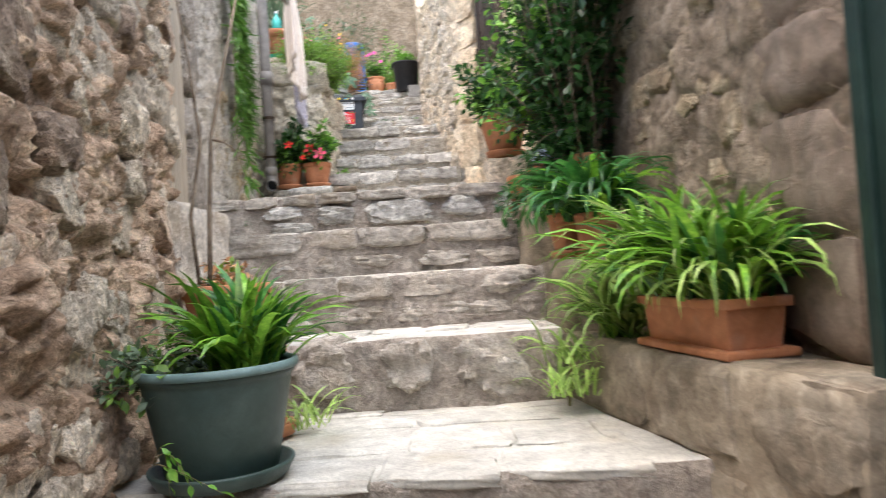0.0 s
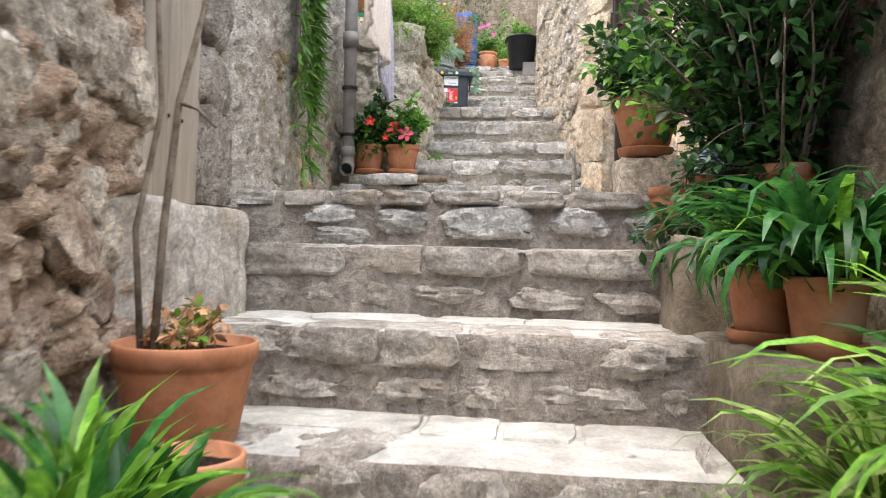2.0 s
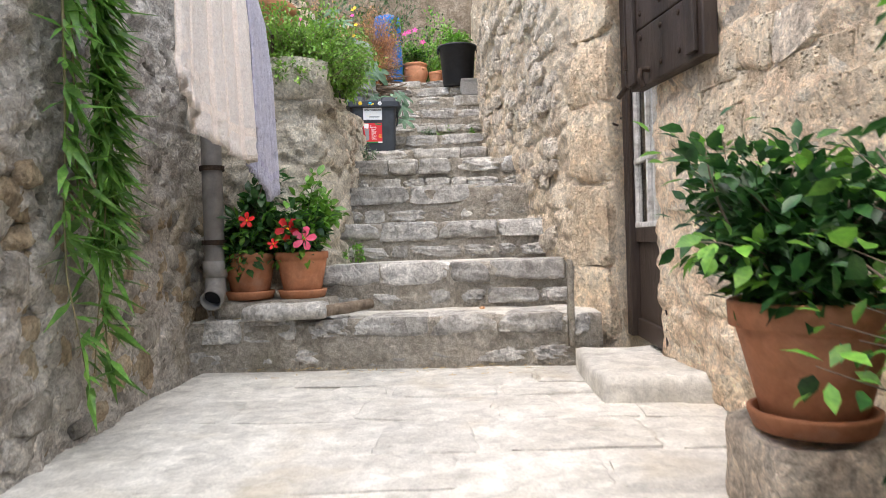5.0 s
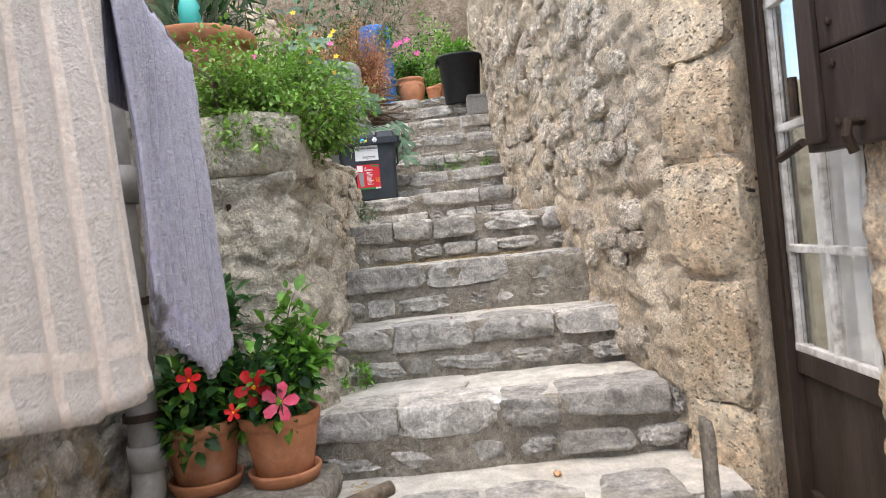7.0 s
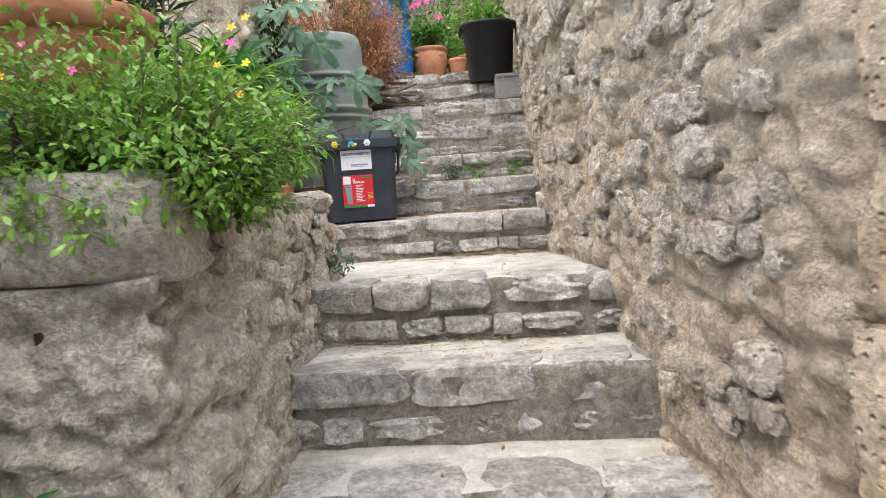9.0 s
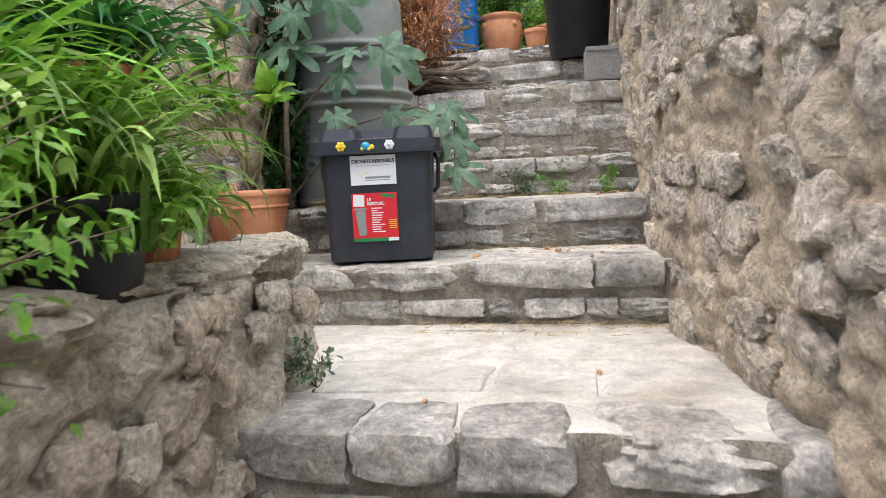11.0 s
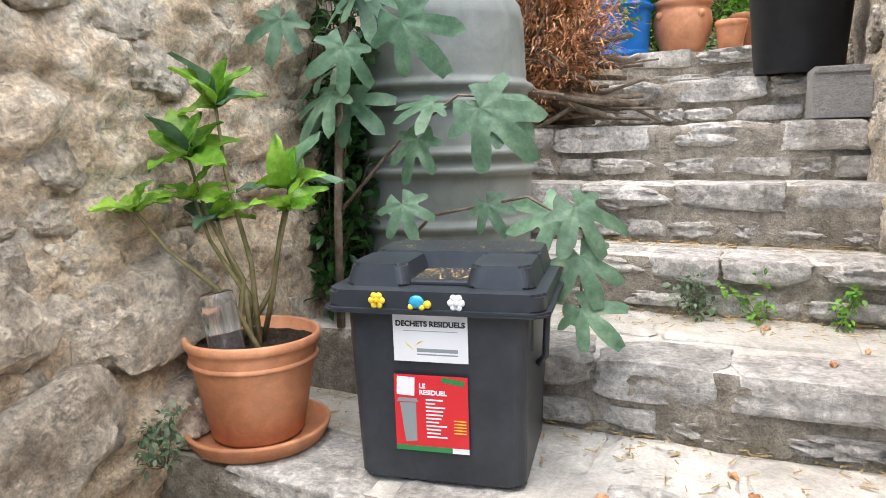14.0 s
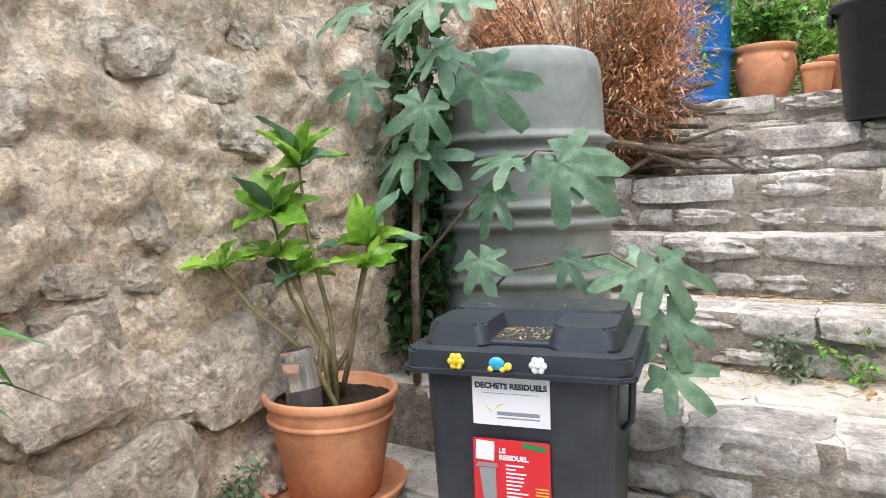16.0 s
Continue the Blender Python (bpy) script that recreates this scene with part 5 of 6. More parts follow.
tagged(part("log", lg, M["bark"], smooth=True), "short barked log lying on the step", "log")
masonry("slate_strip", 0.175, 6.41, 2.1, 0.205, 6.50, 2.52, "step_mortar", "narrow upright slate strip beside the doorway", 0.003, 17, 0.05, "slate strip", "")

# -- raised bed --
tagged(part("bed_soil", box(-1.8, 7.2, 3.4, -1.25, 8.6, 3.55), M["soil"]), "dark soil of the raised bed", "soil", kind="structure")
po = thing("flowering_purslane", "spreading mound of small-leaved purslane with yellow and magenta flowers", "flowering plant", pose(-1.28, 7.3, 3.57))
bush(po, (0, 0, 0), (0.03, -0.08, 0.24), (0.42, 0.36, 0.26), 150, 3.6, 0.028, "oval", "tiny_leaf", 71, 0.045, 0.003)
bush(po, (0.1, 0.1, 0), (0.20, 0.05, 0.12), (0.22, 0.44, 0.17), 70, 3.4, 0.028, "oval", "tiny_leaf", 72, 0.045, 0.003, material2="leaf_light")
bush(po, (0.0, -0.1, 0.0), (0.0, -0.26, 0.08), (0.44, 0.16, 0.2), 70, 3.4, 0.028, "oval", "tiny_leaf", 73, 0.045, 0.003)
bush(po, (0.15, 0.1, 0.0), (0.30, 0.12, 0.13), (0.2, 0.34, 0.18), 70, 3.4, 0.026, "oval", "tiny_leaf", 74, 0.045, 0.003, material2="leaf_light")
rf = np.random.RandomState(4)
for k in range(11):
    a = rf.uniform(0, 6.28)
    flower(po, (0.04 + 0.32 * math.cos(a), -0.05 + 0.26 * math.sin(a), rf.uniform(0.25, 0.46)), 0.011, "yellow" if k % 5 else "magenta", a, 5, (0, -1, 0.5))
pot("terracotta_bowl", "wide ribbed terracotta bowl on the raised bed", -1.66, 7.75, 3.93, 0.27, 0.21, 0.26, "terracotta", 0, 0.3)
p = thing("pointed_leaf_plant", "tall sword-leaved plant in the terracotta bowl", "potted plant", pose(-1.72, 7.75, 4.13))
strap_clump(p, 0, 0, 0, 36, 0.7, 0.03, "grey_leaf", 75, 0.5, lift=1.0)
bt = thing("plastic_bottle", "turquoise plastic bottle upside down in the bowl", "bottle", pose(-1.66, 7.66, 4.15))
part("body", lathe([(0.0, 0.0), (0.045, 0.0), (0.05, 0.02), (0.05, 0.07), (0.047, 0.075), (0.05, 0.08), (0.05, 0.17), (0.036, 0.21), (0.016, 0.235), (0.016, 0.26), (0.0, 0.26)], 24), M["teal"], bt, smooth=True)
part("cap", lathe([(0.0, 0.26), (0.019, 0.26), (0.019, 0.282), (0.0, 0.282)], 16), M["paper"], bt)
masonry("bed_stone", -1.90, 7.19, 3.45, -1.52, 7.42, 3.78, "stone_pale", "pale rough stone standing on the raised bed", 0.015, 25, category="stone block", kind="")
ty = thing("plant_tray", "long green plastic plant tray on the raised bed", "plant tray", pose(-1.645, 7.30, 3.787, 0, 0, 4))
part("tray_floor", box(-0.11, -0.05, 0.0, 0.11, 0.05, 0.008, 0.003), M["tray_green"], ty)
for x0, y0, x1, y1 in ((-0.115, -0.055, 0.115, -0.048), (-0.115, 0.048, 0.115, 0.055), (-0.115, -0.048, -0.108, 0.048), (0.108, -0.048, 0.115, 0.048)):
    part("tray_side", box(x0, y0, 0.0, x1, y1, 0.05, 0.002), M["tray_green"], ty)
cl = bmesh.new()
bmesh.ops.create_grid(cl, x_segments=14, y_segments=20, size=0.5)
for v in cl.verts:
    u, w = v.co.x, v.co.y
    v.co = Vector((-1.79 + 0.11 * u + 0.012 * math.sin(9 * w), 7.155 + 0.012 * math.sin(8 * u + 5 * w), 3.72 + 0.20 * w + 0.012 * math.sin(7 * u)))
rag = part("cleaning_rag", cl, M["red_rag"], smooth=True)
so = rag.modifiers.new("thick", "SOLIDIFY")
so.thickness = 0.004
tagged(rag, "crumpled red and white cloth hanging over the bed wall", "cloth")
dm = thing("white_jar", "pale rounded ceramic jar on the raised bed wall", "jar", pose(-1.9, 7.35, 3.57))
part("body", lathe([(0.0, 0.0), (0.1, 0.0), (0.13, 0.1), (0.13, 0.3), (0.11, 0.4), (0.07, 0.45), (0.0, 0.47)], 28), M["white_glaze"], dm, smooth=True)
for x, y, z, L, n, sd in ((-1.38, 7.86, 3.78, 0.5, 190, 81), (-1.42, 8.32, 3.96, 0.36, 190, 82), (-1.26, 8.06, 3.70, 0.42, 200, 83), (-1.28, 8.30, 3.66, 0.23, 170, 84)):
    nm = pot("terracotta_pot" if sd != 83 else "black_pot", "terracotta pot hidden by spider plant leaves" if sd != 83 else "low black pot under spider plant leaves", x, y, 3.55, 0.13 if sd != 84 else 0.07, 0.1 if sd != 84 else 0.05, z - 3.51, "terracotta" if sd != 83 else "black_plastic", 0, 0.2)
    p = thing("spider_plant", "dense green spider plant spilling over the bed wall", "potted plant", pose(x, y, z), "spider plants on the raised bed")
    strap_clump(p, 0, 0, 0, n, L, 0.024 if sd == 82 else 0.016, "blade_dark" if sd == 82 else "blade", sd, 1.1)
    strap_clump(p, 0, 0, 0, n // 2, L * 0.9, 0.018, "blade_dark" if sd == 82 else "blade_pale", sd + 10, 1.3)
    if sd < 84:
        strap_clump(p, 0.1, 0, -0.06, 60, L * 0.6, 0.018, "blade", sd + 20, 1.7)
ol = thing("oleander", "tall grey-green narrow-leaved shrub behind the raised bed", "shrub", pose(-1.8, 8.3, 3.55))
bush(ol, (0, 0, 0), (0.02, -0.05, 1.0), (0.34, 0.38, 0.55), 40, 3.4, 0.13, "narrow", "grey_leaf", 91, 0.1, 0.010, material2="leaf")

# -- the bin and its corner --


def lettering(text, size, parent, m, material, label=""):
    cu = bpy.data.curves.new("lettering", "FONT")
    cu.body, cu.size, cu.extrude, cu.offset = text, size, 0.0006, size * 0.035
    tmp = new("lettering_curve", cu)
    me = bpy.data.meshes.new_from_object(tmp.evaluated_get(bpy.context.evaluated_depsgraph_get()))
    bpy.data.objects.remove(tmp)
    me.materials.clear()
    me.materials.append(material)
    ob = new("lettering", me)
    ob.parent, ob.matrix_basis = parent, m
    if label:
        ob["label"] = label
    return ob


def rounded_slab(w, d, z0, z1, r, taper=0.0, n=6):
    """A block with rounded upright corners; taper: how much wider the top is on each side."""
    bm = bmesh.new()
    rings = []
    for z, s in ((z0, 0.0), (z1, taper)):
        ring = []
        for cx, cy, a0 in ((1, 1, 0), (-1, 1, 90), (-1, -1, 180), (1, -1, 270)):
            for k in range(n + 1):
                a = radians(a0 + 90 * k / n)
                ring.append(bm.verts.new((cx * (w / 2 + s - r) + r * math.cos(a), cy * (d / 2 + s - r) + r * math.sin(a), z)))
        rings.append(ring)
    m = len(rings[0])
    for k in range(m):
        bm.faces.new((rings[0][k], rings[0][(k + 1) % m], rings[1][(k + 1) % m], rings[1][k]))
    bm.faces.new(rings[0][::-1])
    top = bm.faces.new(rings[1])
    edges = [e for e in bm.edges if all(v in rings[1] for v in e.verts)] + [e for e in bm.edges if all(v in rings[0] for v in e.verts)]
    bmesh.ops.bevel(bm, geom=edges, offset=0.006, segments=2, affect="EDGES")
    return bm


def plate(x0, z0, x1, z1, y=-0.002, t=0.0006):
    return box(x0, y - t, z0, x1, y, z1)


def waste_bin():
    b = thing("waste_bin", "anthracite plastic kitchen-waste bin with lid and stickers", "waste bin", pose(-1.19, 9.71, 3.448, 0, 0, 10.7) @ Matrix.Scale(1.03, 4))
    part("body", rounded_slab(0.375, 0.36, 0.0, 0.40, 0.03, 0.015), M["dark_plastic"], b, smooth=False)
    lid = part("lid", rounded_slab(0.47, 0.44, 0.395, 0.435, 0.03), M["dark_plastic"], b)
    part("lid_flange", rounded_slab(0.49, 0.46, 0.388, 0.398, 0.03), M["dark_plastic"], lid)
    part("lid_top", rounded_slab(0.42, 0.20, 0.434, 0.487, 0.03, -0.012), M["dark_plastic"], lid).location = (0, 0.09, 0)
    for x in (-0.135, 0.135):
        part("lid_shoulder", rounded_slab(0.15, 0.20, 0.434, 0.483, 0.025, -0.012), M["dark_plastic"], lid).location = (x, -0.075, 0)
    part("grip_hollow", box(-0.07, -0.15, 0.434, 0.07, 0.0, 0.446, 0.004), M["dark_plastic"], lid)
    cr = np.random.RandomState(3)
    V, F = [], []
    for k in range(420):
        x, y, z = (cr.uniform(-0.065, 0.065), cr.uniform(-0.14, 0.0), 0.447) if k < 260 else (cr.uniform(-0.19, 0.19), cr.uniform(-0.0, 0.17), 0.4885)
        s, a = cr.uniform(0.0015, 0.004), cr.uniform(0, 6.28)
        i = len(V)
        for q in range(3):
            V.append((x + s * math.cos(a + q * 2.1), y + s * math.sin(a + q * 2.1), z + 0.0008 * q))
        F.append((i, i + 1, i + 2))
    tagged(mesh_object("fallen_seed", V, F, M["dry_litter"], lid, "dry seed litter on the lid", False), kind="stuff")
    # stickers on the front
    tilt = 2.1
    s1 = part("sticker", plate(-0.082, 0.0, 0.082, 0.105), M["paper"], b, "white waste sticker")
    s1.matrix_basis = pose(-0.01, -0.1925, 0.277, tilt, 0, 0)
    lettering("DECHETS RESIDUELS", 0.0165, s1, pose(-0.076, -0.0034, 0.079, 90), M["ink"])
    part("rule", plate(-0.06, 0.068, 0.06, 0.0692, -0.0027, 0.0003), M["grey_print"], s1)
    bm = bmesh.new()
    for pts in (((-0.058, 0.046), (-0.044, 0.034), (-0.036, 0.024), (-0.050, 0.036)), ((-0.04, 0.030), (-0.026, 0.044), (-0.012, 0.048), (-0.030, 0.038))):
        bm.faces.new([bm.verts.new((x, -0.0034, z)) for x, z in pts])
    part("emblem", bm, M["yellow_print"], s1)
    part("printed_bar", plate(-0.03, 0.022, 0.06, 0.030, -0.0027, 0.0003), M["grey_print"], s1)
    part("printed_bar", plate(-0.03, 0.015, 0.06, 0.018, -0.0027, 0.0003), M["grey_print"], s1)
    s2 = part("sticker", plate(-0.082, 0.0, 0.082, 0.175), M["red_print"], b, "red waste sticker with a drawn bin")
    s2.matrix_basis = pose(-0.012, -0.1885, 0.073, tilt, 0, 0)
    part("printed_band", plate(-0.082, 0.0, 0.082, 0.012, -0.0027, 0.0003), M["green_print"], s2)
    part("printed_band", plate(0.045, 0.0, 0.082, 0.012, -0.0031, 0.0003), M["paper"], s2)
    lettering("LE\nRESIDUEL", 0.0145, s2, pose(-0.026, -0.0034, 0.146, 90), M["paper"])
    p = part("printed_tag", plate(0.0, 0, 0.05, 0.012, -0.0027, 0.0003), M["green_print"], s2)
    p.matrix_basis = pose(0.024, 0, 0.161, 0, 8, 0)
    p = part("printed_picture", plate(-0.02, 0, 0.02, 0.042, -0.0027, 0.0003), M["paper"], s2)
    p.matrix_basis = pose(-0.057, 0, 0.128, 0, 3, 0)
    bm = bmesh.new()
    bm.faces.new([bm.verts.new((x, -0.0032, z)) for x, z in ((-0.07, 0.11), (-0.034, 0.112), (-0.034, 0.024), (-0.06, 0.020))])
    bm.faces.new([bm.verts.new((x, -0.0032, z)) for x, z in ((-0.078, 0.112), (-0.028, 0.114), (-0.032, 0.122), (-0.072, 0.122))])
    part("printed_bin", bm, M["grey_print"], s2)
    lr = np.random.RandomState(2)
    for k in range(11):
        part("printed_line", plate(-0.012, 0.118 - k * 0.0085, -0.012 + lr.uniform(0.02, 0.062), 0.1215 - k * 0.0085, -0.0027, 0.0003), M["paper"], s2)
    for k in range(5):
        part("printed_line", plate(0.05, 0.074 - k * 0.007, 0.077, 0.0765 - k * 0.007, -0.0031, 0.0003), M["yellow_print"], s2)
    # magnets on the lid's edge
    for x, m1, m2 in ((-0.117, "yellow_print", "yellow"), (0.055, "paper", "white_glaze")):
        bm = bmesh.new()
        for k in range(6):
            a = k * math.pi / 3
            bmesh.ops.create_uvsphere(bm, u_segments=8, v_segments=5, radius=0.008, matrix=pose(x + 0.011 * math.cos(a), -0.225, 0.415 + 0.011 * math.sin(a)) @ Matrix.Diagonal((1, 0.5, 1, 1)))
        mg = part("flower_magnet", bm, M[m1], lid, "flower-shaped sticker", True)
        bm = bmesh.new()
        bmesh.ops.create_uvsphere(bm, u_segments=8, v_segments=5, radius=0.007, matrix=pose(x, -0.228, 0.415))
        part("centre", bm, M[m2], mg)
    bm = bmesh.new()
    bmesh.ops.create_uvsphere(bm, u_segments=12, v_segments=8, radius=0.017, matrix=pose(-0.03, -0.224, 0.414) @ Matrix.Diagonal((1, 0.4, 0.85, 1)))
    tm = part("turtle_magnet", bm, M["teal_blue"], lid, "blue and yellow toy turtle sticker", True)
    bm = bmesh.new()
    for x, z, r in ((-0.042, 0.404, 0.007), (-0.018, 0.403, 0.007), (-0.006, 0.41, 0.009)):
        bmesh.ops.create_uvsphere(bm, u_segments=8, v_segments=5, radius=r, matrix=pose(x, -0.226, z) @ Matrix.Diagonal((1, 0.5, 1, 1)))
    part("feet", bm, M["yellow_print"], tm, smooth=True)
    part("handle", tube([(0.205, -0.05, 0.385), (0.222, -0.05, 0.36), (0.218, -0.05, 0.26), (0.2, -0.05, 0.24)], 0.008, 10), M["dark_plastic"], b, smooth=True)
    part("hinge_lug", box(0.19, -0.16, 0.30, 0.205, -0.12, 0.39, 0.004), M["dark_plastic"], b)
    part("hinge_lug", box(-0.205, -0.16, 0.30, -0.19, -0.12, 0.39, 0.004), M["dark_plastic"], b)


M["dry_litter"] = mat("dry_litter", [(0.22, 0.14, 0.05), (0.42, 0.30, 0.13), (0.55, 0.45, 0.25)], 60, 0.9, 0.3, 200)
M["teal_blue"] = plain("sky_blue_enamel", (0.03, 0.32, 0.52), 0.35)
waste_bin()

pot("terracotta_pot", "large pale terracotta pot with wide saucer on the step", -1.715, 9.58, 3.447, 0.175, 0.12, 0.275, "terracotta_pale", 0.19, 0.1)
part("band", lathe([(0.160, 0.215), (0.167, 0.219), (0.167, 0.226), (0.160, 0.23)], 48), M["terracotta_pale"], bpy.data.objects[[o.name for o in bpy.data.objects if o.name.startswith("terracotta_pot")][-1]], smooth=True)
hy = thing("hydrangea", "leggy hydrangea with pale yellow-green leaves on bare stems", "potted plant", pose(-1.715, 9.58, 3.71))


def big_leaf(parent, base, tip, width, material, outline, seed, name="leaf", cup=0.12, roll=0.0):
    """One large leaf with a mid fold, from its stalk to its tip; outline: half widths along it."""
    r = np.random.RandomState(seed)
    a, b = Vector(base), Vector(tip)
    d = b - a
    L = d.length
    d.normalize()
    up = Vector((0.25 * r.randn(), -0.5 + 0.25 * r.randn(), 1)).normalized()
    s = d.cross(up).normalized()
    u = s.cross(d)
    s = (s * math.cos(roll) + u * math.sin(roll)).normalized()
    u = s.cross(d)
    n = len(outline)
    V, F = [], []
    for k, w in enumerate(outline):
        t = k / (n - 1)
        c = a + d * (L * t) - u * (cup * L * t * t) + u * 0.03 * L * math.sin(t * 9 + seed)
        for q in (-1, -0.5, 0, 0.5, 1):
            V.append(c + s * (q * w * width) + u * (abs(q) * w * width * 0.35 + 0.006 * math.sin(5 * q + 11 * t + seed)))
    for k in range(n - 1):
        for q in range(4):
            i = 5 * k + q
            F.append((i, i + 1, i + 6, i + 5))
    return mesh_object(name, V, F, M[material], parent)


OVAL = [0.03, 0.3, 0.44, 0.5, 0.48, 0.38, 0.22, 0.02]
hr = np.random.RandomState(12)
k = 0
for tip in ((0.0, -0.08, 0.60), (-0.05, -0.13, 0.48), (-0.14, -0.22, 0.36), (-0.02, -0.08, 0.33), (0.12, 0.03, 0.40), (-0.05, -0.12, 0.38), (0.15, -0.02, 0.35)):
    P1 = [Vector((0.04 * hr.randn() + 0.02, 0.03 * hr.randn(), -0.03)), Vector((tip[0] * 0.3 + 0.03, tip[1] * 0.3, tip[2] * 0.35)), Vector((tip[0] * 0.75, tip[1] * 0.75, tip[2] * 0.72)), Vector(tip)]
    part("stem", tube(P1, [0.008, 0.007, 0.005, 0.004], 7), M["stem"], hy, smooth=True)
    small = tip[2] < 0.39
    for j in range(6 if small else 10):
        a = j * 2.4 + hr.uniform(-0.3, 0.3)
        el = hr.uniform(0.0, 0.8) if j < 5 else hr.uniform(0.8, 1.25)
        L = hr.uniform(0.09, 0.12) if small else hr.uniform(0.10, 0.155)
        dv = Vector((math.cos(a) * math.cos(el), math.sin(a) * math.cos(el), math.sin(el)))
        k += 1
        big_leaf(hy, tip, Vector(tip) + dv * L, L * 0.56, "hydrangea" if hr.rand() < 0.6 else ("blade" if hr.rand() < 0.6 else "fig"), OVAL, k, cup=0.25)
bo = thing("cut_bottle", "cut clear plastic bottle stuck upside down in the pot", "bottle", pose(-1.69, 9.46, 3.70, 0, -10, 0))
part("body", lathe([(0.042, 0.0), (0.043, 0.06), (0.041, 0.064), (0.043, 0.068), (0.044, 0.13), (0.042, 0.134), (0.044, 0.14), (0.040, 0.16), (0.034, 0.166), (0.0, 0.168)], 28), M["clear"], bo, smooth=True)

FIG_LEAVES = [
    (-1.45, 9.96, 4.55, -1.32, 9.99, 4.38), (-1.59, 9.88, 4.48, -1.59, 9.85, 4.32), (-1.76, 9.83, 4.56, -1.78, 9.77, 4.43), (-1.22, 9.96, 4.30, -1.05, 9.98, 4.15),
    (-1.38, 10.0, 4.32, -1.48, 9.90, 4.28), (-1.42, 9.98, 4.22, -1.46, 9.92, 4.07), (-1.22, 10.01, 4.32, -1.06, 10.03, 4.25), (-1.45, 9.93, 4.04, -1.38, 9.89, 3.92),
    (-1.21, 9.98, 4.04, -1.14, 9.95, 3.95), (-0.95, 9.93, 4.04, -0.83, 9.88, 3.91), (-0.93, 9.9, 3.92, -0.86, 9.84, 3.79), (-0.92, 9.88, 3.79, -0.80, 9.83, 3.71),
    (-1.02, 9.99, 4.01, -1.17, 9.92, 3.96), (-1.67, 9.7, 4.72, -1.77, 9.6, 4.66), (-1.6, 9.99, 4.64, -1.45, 10.05, 4.52),
]


def fig_leaf(parent, base, tip, scale, seed):
    """A deeply lobed fig leaf: five fingers that meet at the stalk, each a curved blade."""
    r = np.random.RandomState(seed)
    a, b = Vector(base), Vector(tip)
    d = b - a
    L = d.length * scale
    d.normalize()
    up = Vector((0.3 * r.randn(), -0.75 + 0.2 * r.randn(), 0.85)).normalized()
    s = d.cross(up).normalized()
    u = s.cross(d)
    # radius round the stalk: five lobes with deep rounded sinuses
    lobes = [(0, 1.0), (44, 0.9), (-44, 0.9), (96, 0.62), (-96, 0.62)]
    lobes = [(radians(a0 + r.uniform(-5, 5)), l0 * r.uniform(0.9, 1.08)) for a0, l0 in lobes]
    n, rings = 61, 6
    V, F = [a.copy()], []
    for k in range(n):
        th = radians(-158 + 316 * k / (n - 1))
        rad = 0.37
        for la, ll in lobes:
            q = abs(th - la) / radians(20)
            rad = max(rad, ll * math.exp(-q ** 2.6) * (1 + 0.03 * math.sin(k * 2.9)))
        ridge = min(abs(th - la) for la, _ in lobes)
        for g in range(1, rings + 1):
            t = rad * g / rings
            V.append(a + (d * math.cos(th) + s * math.sin(th)) * (L * t) - u * (0.26 * L * t * t) + u * (0.16 * L * t * min(0.5, ridge)) + u * (0.012 * L * math.sin(9 * t + seed + 3 * th)))
    for k in range(n - 1):
        i0, i1 = 1 + k * rings, 1 + (k + 1) * rings
        F.append((0, i0, i1))
        for g in range(rings - 1):
            F.append((i0 + g, i0 + g + 1, i1 + g + 1, i1 + g))
    return mesh_object("leaf", V, F, M["fig"], parent)


fg = thing("fig_tree", "young fig tree with large deeply lobed leaves beside the barrel", "fig tree", pose(-1.72, 10.0, 3.64))
inv = fg.matrix_basis.inverted()
trunk = [(-1.72, 10.0, 3.64), (-1.70, 9.98, 4.0), (-1.66, 9.96, 4.4), (-1.62, 9.98, 4.8), (-1.6, 10.0, 5.3)]
part("trunk", tube([inv @ Vector(p) for p in trunk], [0.014, 0.013, 0.012, 0.01, 0.007], 8), M["bark"], fg, smooth=True)
part("limb", tube([inv @ Vector(p) for p in ((-1.70, 9.98, 4.0), (-1.5, 10.02, 4.22), (-1.3, 10.0, 4.34), (-1.2, 9.99, 4.33))], [0.006, 0.005, 0.004, 0.003], 7), M["bark"], fg, smooth=True)
part("limb", tube([inv @ Vector(p) for p in ((-1.72, 10.0, 3.68), (-1.4, 10.02, 4.0), (-1.1, 10.0, 4.06), (-0.93, 9.95, 3.98), (-0.93, 9.9, 3.75))], [0.006, 0.005, 0.004, 0.004, 0.003], 7), M["bark"], fg, smooth=True)
for i, q in enumerate(FIG_LEAVES):
    fig_leaf(fg, inv @ Vector(q[:3]), inv @ Vector(q[3:]), 0.86, 100 + i)
fr = np.random.RandomState(77)
for i in range(14):
    base = Vector((fr.uniform(-1.82, -1.5), fr.uniform(9.9, 10.1), fr.uniform(4.3, 5.4)))
    a = fr.uniform(3.2, 6.2)
    fig_leaf(fg, inv @ base, inv @ (base + Vector((0.16 * math.cos(a), 0.12 * math.sin(a), fr.uniform(-0.14, -0.02)))), 0.85, 200 + i)
ivy = thing("ivy", "dark ivy climbing in the corner behind the fig", "ivy", pose(-1.83, 10.12, 3.66))
bush(ivy, (0, 0, 0), (0.06, 0.02, 0.75), (0.13, 0.1, 0.75), 30, 3.0, 0.055, "oval", "leaf", 95, 0.06, 0.005)


